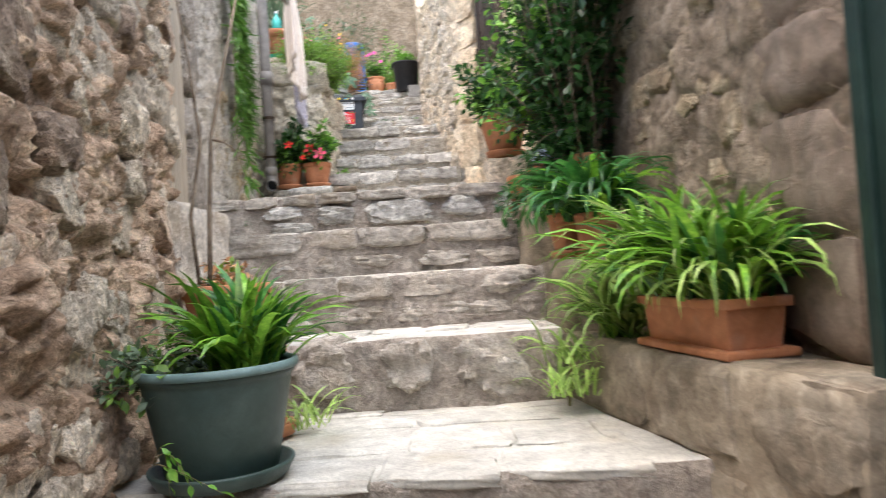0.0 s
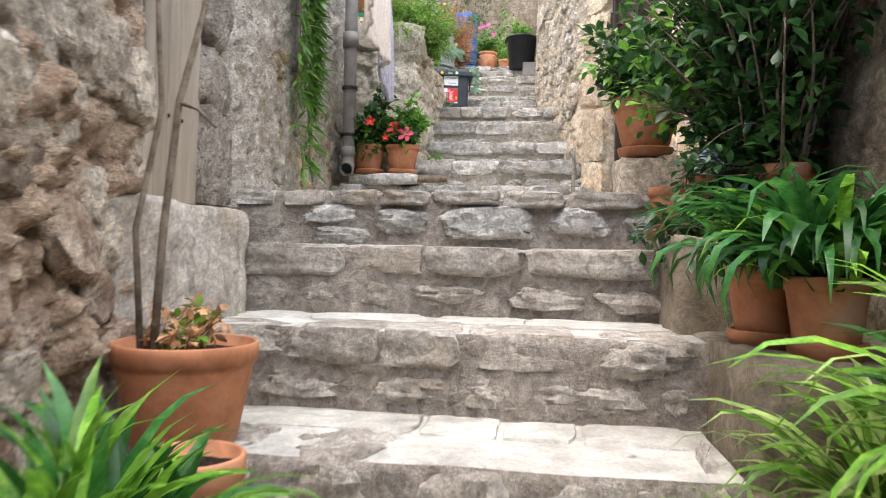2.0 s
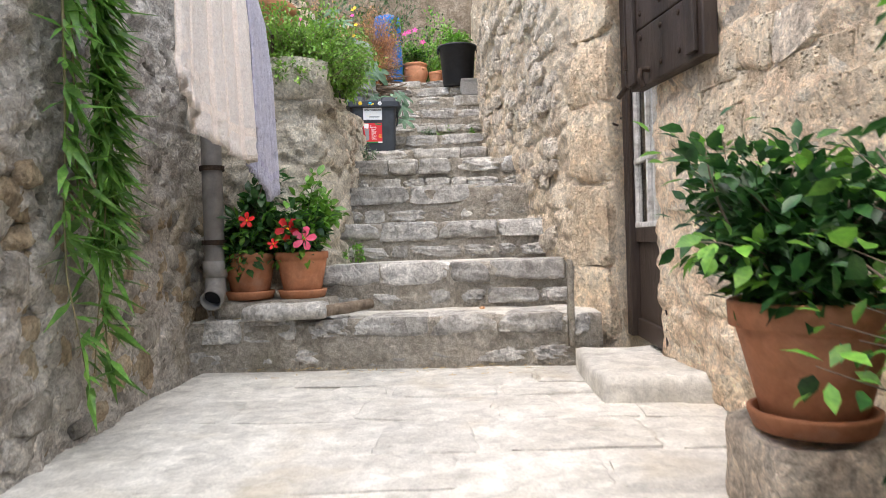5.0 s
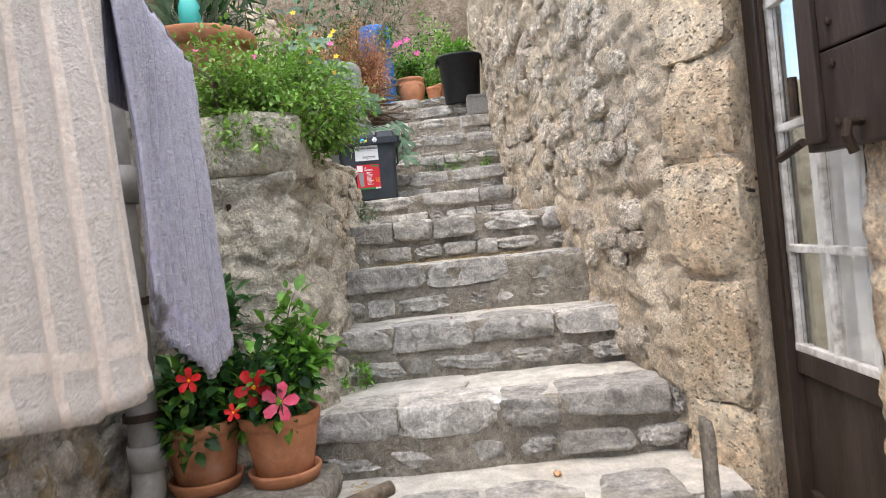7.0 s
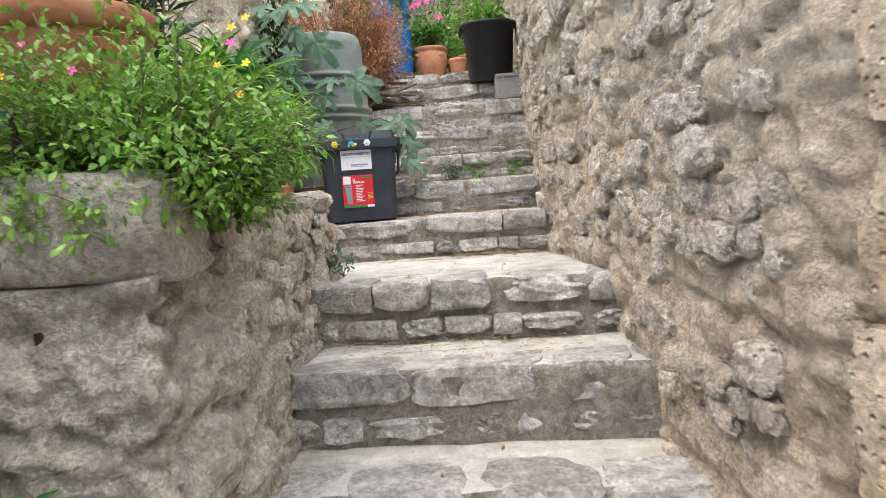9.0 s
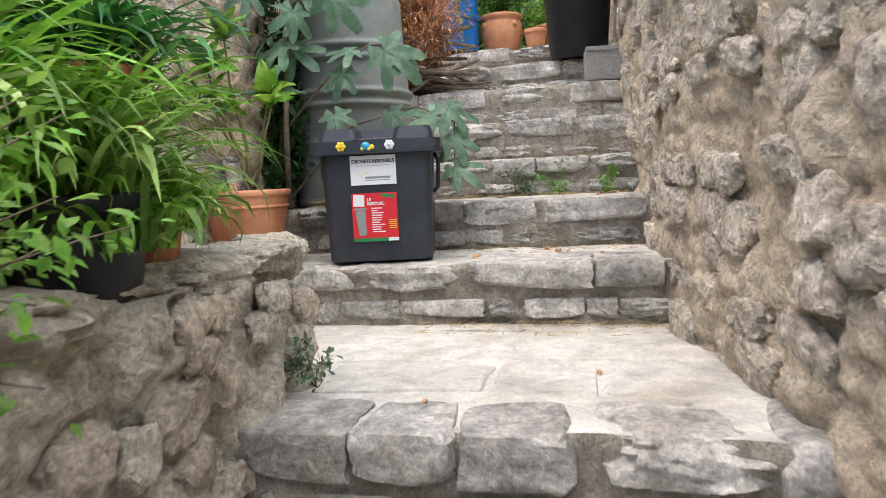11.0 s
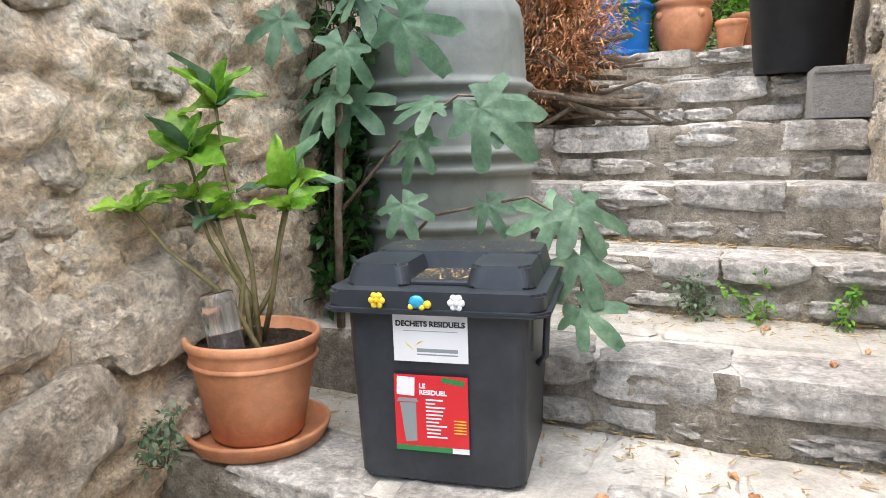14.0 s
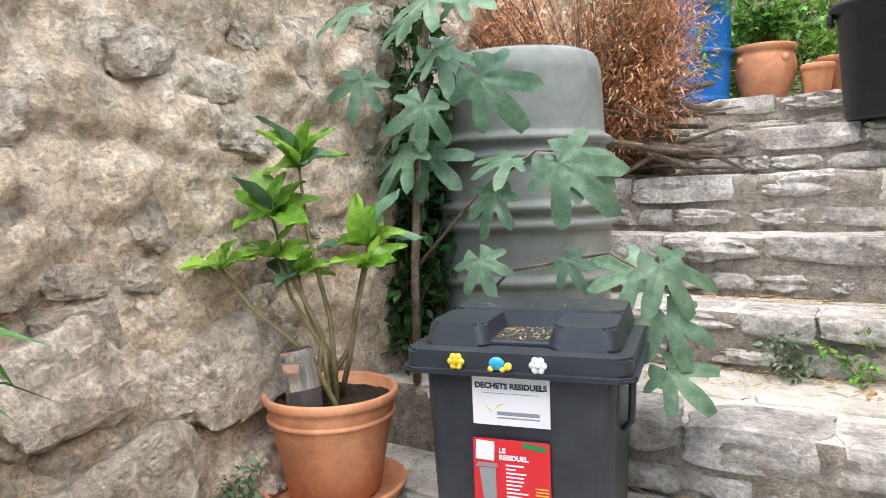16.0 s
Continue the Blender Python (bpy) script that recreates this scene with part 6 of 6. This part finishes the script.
def barrel(name, label, x, y, z, r, h, material, ribs):
    b = thing(name, label, "barrel", pose(x, y, z))
    prof = [(0.0, 0.0), (r * 0.88, 0.0), (r * 0.93, 0.03)]
    for k in range(101):
        t = k / 100
        rr = r * (0.90 + 0.05 * math.sin(math.pi * min(1.0, t * 1.25)) - 0.03 * max(0.0, (t - 0.78) / 0.22))
        for c in ribs:
            rr += 0.024 * math.exp(-((t - c) / 0.015) ** 4)
        prof.append((rr, 0.03 + t * (h - 0.09)))
    prof += [(r * 0.855, h - 0.045), (r * 0.835, h - 0.02), (r * 0.80, h - 0.004), (r * 0.76, h), (r * 0.5, h + 0.004), (0.0, h + 0.004)]
    part("shell", lathe(prof, 64), M[material], b, smooth=True)
    part("bung", lathe([(0.0, h), (0.035, h), (0.035, h + 0.018), (0.0, h + 0.018)], 16), M[material], b).location = (r * 0.5, 0, 0.004)
    return b


barrel("water_barrel", "grey ribbed plastic water barrel on the step", -1.555, 10.46, 3.645, 0.318, 1.035, "grey_plastic", (0.28, 0.47, 0.53, 0.70, 0.76))
barrel("blue_barrel", "bright blue plastic barrel overgrown with creeper", -1.35, 12.4, 4.665, 0.2, 0.9, "blue_plastic", (0.3, 0.7))
cp = thing("creeper", "thin creeper hanging over the blue barrel", "climbing plant", pose(-1.2, 12.2, 4.7))
bush(cp, (0, 0, 0.9), (-0.05, 0.02, 0.4), (0.14, 0.08, 0.5), 16, 1.6, 0.04, "oval", "leaf_light", 96, 0.04, 0.003)
jar = thing("terracotta_jar", "round bellied pale terracotta jar with two lugs", "jar", pose(-1.0, 12.5, 4.665))
part("body", lathe([(0.0, 0.0), (0.1, 0.0), (0.125, 0.05), (0.155, 0.13), (0.162, 0.19), (0.152, 0.24), (0.142, 0.262), (0.158, 0.272), (0.162, 0.29), (0.155, 0.3), (0.14, 0.298), (0.135, 0.25), (0.0, 0.25)], 48), M["terracotta_pale"], jar, smooth=True)
part("soil", lathe([(0.0, 0.268), (0.08, 0.272), (0.136, 0.262)], 24), M["soil"], jar)
for sx in (-1, 1):
    lug = bmesh.new()
    bmesh.ops.create_uvsphere(lug, u_segments=10, v_segments=7, radius=0.022, matrix=pose(sx * 0.11, -0.115, 0.215))
    part("lug", lug, M["terracotta_pale"], jar, smooth=True)
p = thing("flowering_plant", "bushy plant with magenta flowers in the jar", "potted plant", pose(-1.0, 12.5, 4.95))
bush(p, (0, 0, 0), (0, 0, 0.22), (0.22, 0.2, 0.2), 24, 2.2, 0.05, "oval", "leaf_light", 97, 0.05, 0.004, material2="leaf")
for x, z in ((-0.06, 0.40), (0.02, 0.42), (0.12, 0.26), (-0.12, 0.38)):
    flower(p, (x, -0.16, z), 0.035, "magenta", x * 9)
pot("terracotta_pot", "small orange terracotta pot at the stair head", -0.74, 12.45, 4.665, 0.085, 0.06, 0.17, "terracotta_pale", 0, 0.2)
pot("terracotta_pot", "small orange terracotta pot behind the others", -0.66, 12.62, 4.665, 0.1, 0.07, 0.22, "terracotta", 0, 0.2)
p = thing("green_shrub", "yellow-green shrub growing at the head of the stair", "shrub", pose(-0.5, 12.85, 4.64))
bush(p, (0, 0, 0), (0, 0.1, 0.4), (0.4, 0.3, 0.35), 40, 3.0, 0.05, "oval", "tiny_leaf", 98, 0.06, 0.005, material2="leaf_light")

for x, y, h, sd, m2 in ((-1.1, 13.1, 0.55, 150, "leaf"), (-0.55, 13.25, 0.6, 151, "tiny_leaf"), (-1.75, 13.1, 0.7, 152, "grey_leaf"), (-0.8, 14.2, 1.0, 153, "leaf")):
    p = thing("green_shrub", "leafy green shrub growing at the head of the stair", "shrub", pose(x, y, 4.64), "shrubs at the stair head")
    bush(p, (0, 0, 0), (0, 0, h), (0.42, 0.3, h * 0.8), 50, 3.4, 0.06, "oval", "leaf_light", sd, 0.08, 0.006, material2=m2)


def tub():
    t = thing("black_tub", "large black plastic plant tub with rolled rim", "plant tub", pose(-0.42, 11.70, 4.475))
    part("body", lathe([(0.0, 0.0), (0.17, 0.0), (0.18, 0.015), (0.215, 0.44), (0.24, 0.445), (0.245, 0.46), (0.24, 0.475), (0.215, 0.472), (0.205, 0.46), (0.2, 0.4), (0.0, 0.4)], 56), M["black_plastic"], t, smooth=True)
    part("soil", lathe([(0.0, 0.425), (0.1, 0.43), (0.203, 0.415)], 30), M["soil"], t)
    for a in (0, 180):
        g = box(0.225, -0.05, 0.40, 0.25, 0.05, 0.445, 0.008)
        bmesh.ops.transform(g, matrix=pose(0, 0, 0, 0, 0, a), verts=g.verts)
        part("grip", g, M["black_plastic"], t)


tub()
p = thing("seedlings", "low yellow-green plants growing in the black tub", "potted plant", pose(-0.42, 11.70, 4.9))
bush(p, (0, 0, 0), (0, 0, 0.14), (0.2, 0.2, 0.12), 26, 2.0, 0.05, "oval", "leaf_light", 99, 0.05, 0.003)


def concrete_block():
    c = thing("concrete_block", "hollow grey concrete block standing under the tub", "concrete block", pose(-0.285, 11.32, 4.268, 0, 0, 3))
    part("block_body", box(-0.1, -0.12, 0.0, 0.1, 0.12, 0.19, 0.006), M["block"], c)
    for z in (0.0, 0.165):
        part("end_lip", box(-0.098, -0.128, z, 0.098, -0.121, z + 0.025, 0.003), M["block"], c)


concrete_block()

tp = thing("twig_pile", "heap of cut dry branches lying on the steps", "branches", pose(-1.4, 11.3, 4.27))
tr = np.random.RandomState(15)
for k in range(44):
    y, z = tr.uniform(-0.16, 0.25), tr.uniform(0.0, 0.3)
    x0, x1 = tr.uniform(-0.45, -0.1), tr.uniform(0.1, 0.46)
    w = tr.uniform(0.005, 0.02)
    part("branch", tube([(x0, y + 0.06 * tr.randn(), z + 0.03), ((x0 + x1) / 2, y, z + 0.03 * tr.randn() + 0.02), (x1, y - 0.05 + 0.05 * tr.randn(), max(0.015, z + 0.05 * tr.randn()))], [w, w * 0.9, w * 0.6], 7), M["bark"], tp, smooth=True)
dc = thing("dead_conifer", "heap of dead orange-brown conifer branches", "dead branches", pose(-1.6, 11.2, 4.3))
for (c, rad, sd) in (((0.18, -0.02, 0.72), (0.38, 0.25, 0.36), 110), ((0.38, 0.0, 0.46), (0.16, 0.2, 0.34), 111), ((-0.35, -0.25, 0.72), (0.34, 0.25, 0.3), 112)):
    bush(dc, (0, 0.1, 0), c, rad, 50, 14.0, 0.042, "narrow", "dry", sd, 0.10, 0.008)
for o in dc.children:
    if o.name.startswith("woody_growth"):
        tagged(o, kind="stuff")
lf = thing("foliage_bank", "dense dark garden greenery behind the barrels", "shrub", pose(-2.3, 13.0, 4.6))
bush(lf, (0, 0, 0), (0.9, 0.9, 1.5), (0.6, 0.5, 0.9), 60, 3.4, 0.1, "narrow", "leaf", 121, 0.14, 0.012, material2="grey_leaf")
bush(lf, (0, 0, 0), (0.2, 0.4, 1.0), (0.9, 0.8, 0.9), 70, 3.2, 0.09, "oval", "leaf", 120, 0.12, 0.012, material2="grey_leaf")


def tree(x, y, z, h, r, seed):
    t = thing("garden_tree", "leafy garden tree rising behind the walls", "tree", pose(x, y, z), "trees behind the stair")
    tr = np.random.RandomState(seed)
    part("trunk", tube([(0, 0, 0), (0.05, 0.02, h * 0.25), (-0.03, 0.05, h * 0.5), (0.03, 0, h * 0.75)], [0.13, 0.1, 0.08, 0.04], 10), M["bark"], t, smooth=True)
    bush(t, (0, 0, h * 0.35), (0, 0, h * 0.75), (r, r, h * 0.35), 90, 5.0, 0.16, "oval", "leaf", seed, 0.25, 0.03, "crown", "grey_leaf")


tree(-3.4, 11.0, 3.3, 4.5, 1.5, 130)
tree(-2.6, 17.0, 4.6, 4.2, 1.7, 131)
tree(-0.6, 19.5, 4.6, 4.5, 2.0, 132)
tree(-3.2, 8.6, 3.3, 3.6, 1.1, 133)

# small growth in the joints
for x, y, z, sd, n in ((-0.72, 10.48, 3.65, 140, 9), (-0.52, 10.49, 3.65, 141, 6), (-1.8, 9.34, 3.45, 142, 9), (-0.98, 7.42, 2.51, 143, 8), (-1.06, 8.6, 3.24, 144, 8), (-0.3, 10.49, 3.65, 145, 5), (-1.2, 4.31, 1.76, 146, 3)):
    w = thing("weed", "small green weed growing from a joint", "weed", pose(x, y, z), "weeds in the joints")
    bush(w, (0, 0, 0), (0, -0.02, 0.07), (0.08, 0.05, 0.07), n, 1.6, 0.024, "oval", "leaf_light" if sd % 2 else "grey_leaf", sd, 0.02, 0.0015)
lr = np.random.RandomState(9)
for k in range(13):
    sx, sy = lr.uniform(-1.0, 0.0), 0
    i = lr.choice([11, 11, 12, 12, 13, 7, 9])
    y, z = STEPS[i][0], STEPS[i][1]
    yb = STEPS[i + 1][0]
    px, py = lr.uniform(-0.95, -0.2), lr.uniform(y + 0.12, yb - 0.05)
    a = lr.uniform(0, 6.28)
    d = Vector((math.cos(a), math.sin(a), 0.1)) * lr.uniform(0.015, 0.04)
    ob = big_leaf(None, Vector((px, py, z + 0.006)), Vector((px, py, z + 0.006)) + d, d.length * 0.6, "dry", OVAL, k, "fallen_leaf", 0.05)
    tagged(ob, "small dry brown leaf lying on the steps", "leaf", "fallen leaves")


def litter(name, label, n, spots, seed, size=0.012):
    """Dry straw and seed husks strewn on the treads; spots: (x0, x1, y0, y1, z)."""
    r = np.random.RandomState(seed)
    V, F = [], []
    for _ in range(n):
        x0, x1, y0, y1, z = spots[r.randint(len(spots))]
        x, y = r.uniform(x0, x1), y1 - (y1 - y0) * r.uniform(0, 1) ** 2
        a, L, w = r.uniform(0, 6.28), size * r.uniform(0.3, 1.6), size * r.uniform(0.08, 0.25)
        c, q = math.cos(a), math.sin(a)
        i, h = len(V), z + r.uniform(0.002, 0.009)
        V += [(x - c * L + q * w, y - q * L - c * w, h), (x + c * L + q * w, y + q * L - c * w, h + 0.003), (x + c * L - q * w, y + q * L + c * w, h + 0.004), (x - c * L - q * w, y - q * L + c * w, h + 0.002)]
        F.append((i, i + 1, i + 2, i + 3))
    return tagged(mesh_object(name, V, F, M["dry_litter"], None, "", False), label, "litter", kind="stuff")


litter("dry_litter", "dry straw and seed husks strewn on the upper steps", 1500, [(-1.0, 0.0, 9.2, 9.42, 3.225), (-1.9, -0.15, 9.7, 9.95, 3.442), (-1.1, -0.2, 10.3, 10.52, 3.642), (-1.1, -0.2, 10.7, 10.86, 3.827), (-1.0, -0.1, 8.0, 8.33, 2.99)], 31)
litter("dry_litter", "orange dry straw heaped behind the terracotta pot", 420, [(-1.6, -1.3, 9.98, 10.2, 3.645), (-1.62, -1.36, 9.98, 10.15, 3.66)], 32, 0.022)
litter("dry_litter", "dry leaf crumbs round the foot of the drain pipe", 300, [(-1.62, -1.3, 6.57, 6.75, 2.25), (-1.5, -0.9, 6.6, 6.9, 2.25), (-1.4, 0.1, 6.3, 6.55, 2.003)], 33, 0.014)

# ---- stones of the stair ----


def course(i, z_top, h, x0, x1, wmin, wmax, key, r, depth=0.24, proud=0.012, gap=0.014, fill=1.0, name="stone", rugged=0.0):
    """One course of stones across a step's front."""
    y = STEPS[i][0]
    x = x0 + r.uniform(-0.1, 0.02)
    while x < x1:
        w = r.uniform(wmin, wmax)
        hh = h * r.uniform(0.86, 1.0) * fill
        if x + w > x1:
            w = max(0.08, x1 - x)
        dp = depth * r.uniform(0.85, 1.1)
        piece(name, (CRAG if rugged and r.rand() < rugged else BLK)[key][r.randint(8)], (x + w / 2, y + dp / 2 - proud * r.uniform(0.5, 1.6), z_top - hh / 2), (w - gap, dp, hh), steps[i], (r.uniform(-0.015, 0.015), r.uniform(-0.02, 0.02), r.uniform(-0.03, 0.03)))
        x += w


pr = np.random.RandomState(21)
for i in range(3, len(STEPS)):
    y, z, x0, x1 = STEPS[i]
    z_low = STEPS[i - 1][1]
    hgt = z - z_low
    x0, x1 = max(x0, -1.6), x1
    if i == 18:
        x0, x1 = -1.9, 0.0
    if i == 3:
        course(i, z + 0.004, hgt * 0.98, x0, x1, 0.24, 0.42, "step_old", pr, 0.4, 0.03, 0.03, rugged=0.8)
    elif i < 6:
        course(i, z + 0.004, hgt * 0.52, x0, x1, 0.22, 0.5, "step_old", pr, 0.3, 0.008, 0.008, rugged=0.3)
        course(i, z - hgt * 0.54, hgt * 0.42, x0, x1, 0.18, 0.42, "step_old", pr, 0.2, 0.002, 0.02, rugged=0.75)
    elif i == 6:
        course(i, z + 0.004, 0.075, x0, x1, 0.22, 0.4, "step_old", pr, 0.3, 0.014, 0.016)
        for xa, xb, za, zb in ((-0.74, -0.54, 1.82, 1.91), (-0.47, -0.08, 1.80, 1.925), (0.02, 0.28, 1.82, 1.92), (-1.1, -0.86, 1.86, 1.93), (0.34, 0.6, 1.8, 1.9), (-1.02, -0.8, 1.76, 1.83)):
            piece("stone", CRAG["step"][pr.randint(8)], ((xa + xb) / 2, y + 0.06, (za + zb) / 2), ((xb - xa) * 1.12, 0.15, (zb - za) * 1.3), steps[i], (0, pr.uniform(-0.06, 0.06), 0))
    else:
        course(i, z + 0.004, hgt * pr.uniform(0.5, 0.58), x0, x1, 0.2, 0.46, "step", pr, 0.26, 0.010, 0.004, rugged=0.3)
        course(i, z - hgt * 0.60, hgt * 0.36, x0, x1, 0.1, 0.34, "step", pr, 0.16, 0.004, 0.006, rugged=0.75)

# flags on the landings
for i, x0, x1, key, n in ((2, -1.0, 0.52, "tread", 1), (6, -1.4, 0.55, "tread", 1), (11, -1.0, 0.1, "tread", 1), (12, -1.8, -0.15, "tread", 1), (8, -1.0, 0.25, "tread", 1), (4, -1.1, 0.42, "tread", 1), (5, -1.1, 0.42, "tread", 1), (3, -0.9, 0.42, "tread", 1), (9, -1.0, 0.2, "tread", 1), (10, -1.0, 0.1, "tread", 1), (13, -1.1, -0.15, "tread", 1), (14, -1.1, -0.15, "tread", 1)):
    y, z = STEPS[i][0], STEPS[i][1]
    yb = STEPS[i + 1][0] + 0.02
    yy = y + (0.27 if i > 2 else -0.01)
    while yy < yb - 0.06:
        d = min(pr.uniform(0.22, 0.42), yb - yy)
        x = x0 + pr.uniform(-0.15, 0)
        while x < x1:
            w = min(pr.uniform(0.22, 0.6), x1 - x + 0.02)
            if w > 0.08 and pr.rand() > 0.12:
                piece("flagstone", BLK[key][pr.randint(8)], (x + w / 2, yy + d / 2, z - 0.018 + pr.uniform(-0.004, 0.002)), (w - 0.02, d - 0.02, 0.04), steps[i], (pr.uniform(-0.006, 0.006), pr.uniform(-0.006, 0.006), pr.uniform(-0.02, 0.02)))
            x += w
        yy += d

# ---- stones of the walls ----
stones_on(wall_left_low, left_low, left_low.u_of_y(0.9), left_low.length - 0.03, 0.85, 3.0, CRAG["stone_dark"] + CRAG["stone_pale"] + CRAG["stone_pale"], 0.19, 41, 0.04, 1.08, 0.12, 1.3, 300)
stones_on(wall_left_high, left_high, left_high.u_of_y(8.8), left_high.u_of_y(10.9), 3.5, 4.9, CRAG["stone_pale"], 0.17, 43, 0.014, 0.9, 0.45, 1.6, 150)
stones_on(wall_left_mid, left_mid, 0.5, left_mid.length, 2.0, 3.6, SET["stone"], 0.15, 44, 0.006, 0.8, 0.75, 1.6, 90)
stones_on(wall_right_high, right_high, right_high.u_of_y(7.05), right_high.u_of_y(9.9), 2.4, 4.7, CRAG["boulder"], 0.15, 45, 0.03, 0.92, 0.24, 1.35, 300)
stones_on(wall_right_high, right_high, right_high.u_of_y(9.9), right_high.u_of_y(12.5), 3.4, 5.2, CRAG["boulder"], 0.17, 46, 0.026, 0.92, 0.3, 1.35, 120)
stones_on(wall_right_mid, right_mid, 0.1, right_mid.length - 0.3, 2.0, 4.1, BLK["stone_pale"] + BLK["tuff"], 0.2, 47, 0.006, 0.97, 0.1, 1.4, 160)
stones_on(wall_right_low, right_low, right_low.u_of_y(1.9), right_low.u_of_y(3.9), 1.1, 2.7, SET["stone_warm"], 0.2, 48, 0.012, 0.9, 0.4, 1.5, 110)
# a bulge of large stones at the wall's foot beside the terracotta pot
for y, z, w, h, k in ((9.12, 3.58, 0.46, 0.30, 1), (9.42, 3.80, 0.42, 0.26, 3), (9.0, 3.86, 0.40, 0.24, 5), (9.50, 3.53, 0.26, 0.18, 6)):
    x, y, nx, ny = [float(q) for q in left_high.at(left_high.u_of_y(y))]
    piece("stone", CRAG["stone_pale"][k], (x + nx * -0.02, y, z), (w, 0.2, h), wall_left_high, (0, -0.25, math.atan2(nx, -ny)))
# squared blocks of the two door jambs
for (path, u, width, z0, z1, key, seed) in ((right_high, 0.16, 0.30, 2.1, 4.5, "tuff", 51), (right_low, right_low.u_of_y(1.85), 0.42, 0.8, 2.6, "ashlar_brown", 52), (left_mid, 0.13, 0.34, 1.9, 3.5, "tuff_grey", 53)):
    r = np.random.RandomState(seed)
    z = z0
    owner = {"tuff": wall_right_high}.get(key, wall_right_low if path is right_low else wall_left_mid)
    while z < z1:
        h = r.uniform(0.24, 0.42)
        x, y, nx, ny = [float(q) for q in path.at(u)]
        piece("block", BLK[key][r.randint(8)], (x - nx * 0.115, y - ny * 0.115, z + h / 2), (width * r.uniform(0.92, 1.1), 0.30, h + 0.006), owner, (0, 0, math.atan2(nx, -ny)))
        z += h
# the large block on the raised bed's corner, and rubble on its flank
piece("block", BLK["planterstone"][2], (-1.36, 7.16, 3.545), (0.60, 0.34, 0.25), planter, (0.03, 0.02, 0.02))
piece("block", BLK["planterstone"][4], (-1.76, 7.20, 3.56), (0.22, 0.30, 0.22), planter, (0.0, -0.03, -0.03))
bed = Path([(-1.10, 7.35), (-1.11, 8.72)], 1)
stones_on(wall_bed, bed, 0.0, 1.35, 2.5, 3.5, CRAG["planterstone"] + CRAG["stone_pale"], 0.12, 55, 0.004, 0.95, 0.45, 1.4, 120)
bed_end = Path([(-1.10, 8.78), (-1.8, 8.80)], 1)
stones_on(wall_bed, bed_end, 0.0, 0.65, 3.2, 3.5, CRAG["planterstone"], 0.14, 56, 0.012, 0.92, 0.2, 1.3, 20)
for k in range(5):
    yy = 7.48 + k * 0.255
    piece("coping_stone", CRAG["planterstone"][k], (-1.26 + 0.02 * math.sin(k * 2.0), yy + 0.115, 3.56), (0.24 + 0.04 * (k % 2), 0.275, 0.09), planter, (0, 0.03, 0.08 * math.sin(k * 1.7)))
stones_on(wall_left_mid, left_mid, left_mid.u_of_y(4.9), left_mid.length, 2.02, 3.1, SET["stone_warm"] + SET["stone"], 0.13, 57, 0.016, 0.92, 0.25, 1.4, 110)
ledge = bpy.data.objects["ledge_1"]
lr2 = np.random.RandomState(61)
for z0, h in ((0.94, 0.262), (0.66, 0.27)):
    y = 1.4 + lr2.uniform(-0.08, 0)
    while y < 2.85:
        w = lr2.uniform(0.34, 0.6)
        piece("block", BLK["ledge"][lr2.randint(8)], (0.64, y + w / 2, z0 + h / 2), (0.25, w - 0.012, h), ledge, (0, 0, lr2.uniform(-0.015, 0.015)))
        y += w
    x = 0.53
    while x < 1.0:
        w = lr2.uniform(0.24, 0.4)
        piece("block", BLK["ledge"][lr2.randint(8)], (x + w / 2, 1.5, z0 + h / 2 - 0.004), (w - 0.012, 0.25, h), ledge, (0, 0, lr2.uniform(-0.015, 0.015)))
        x += w
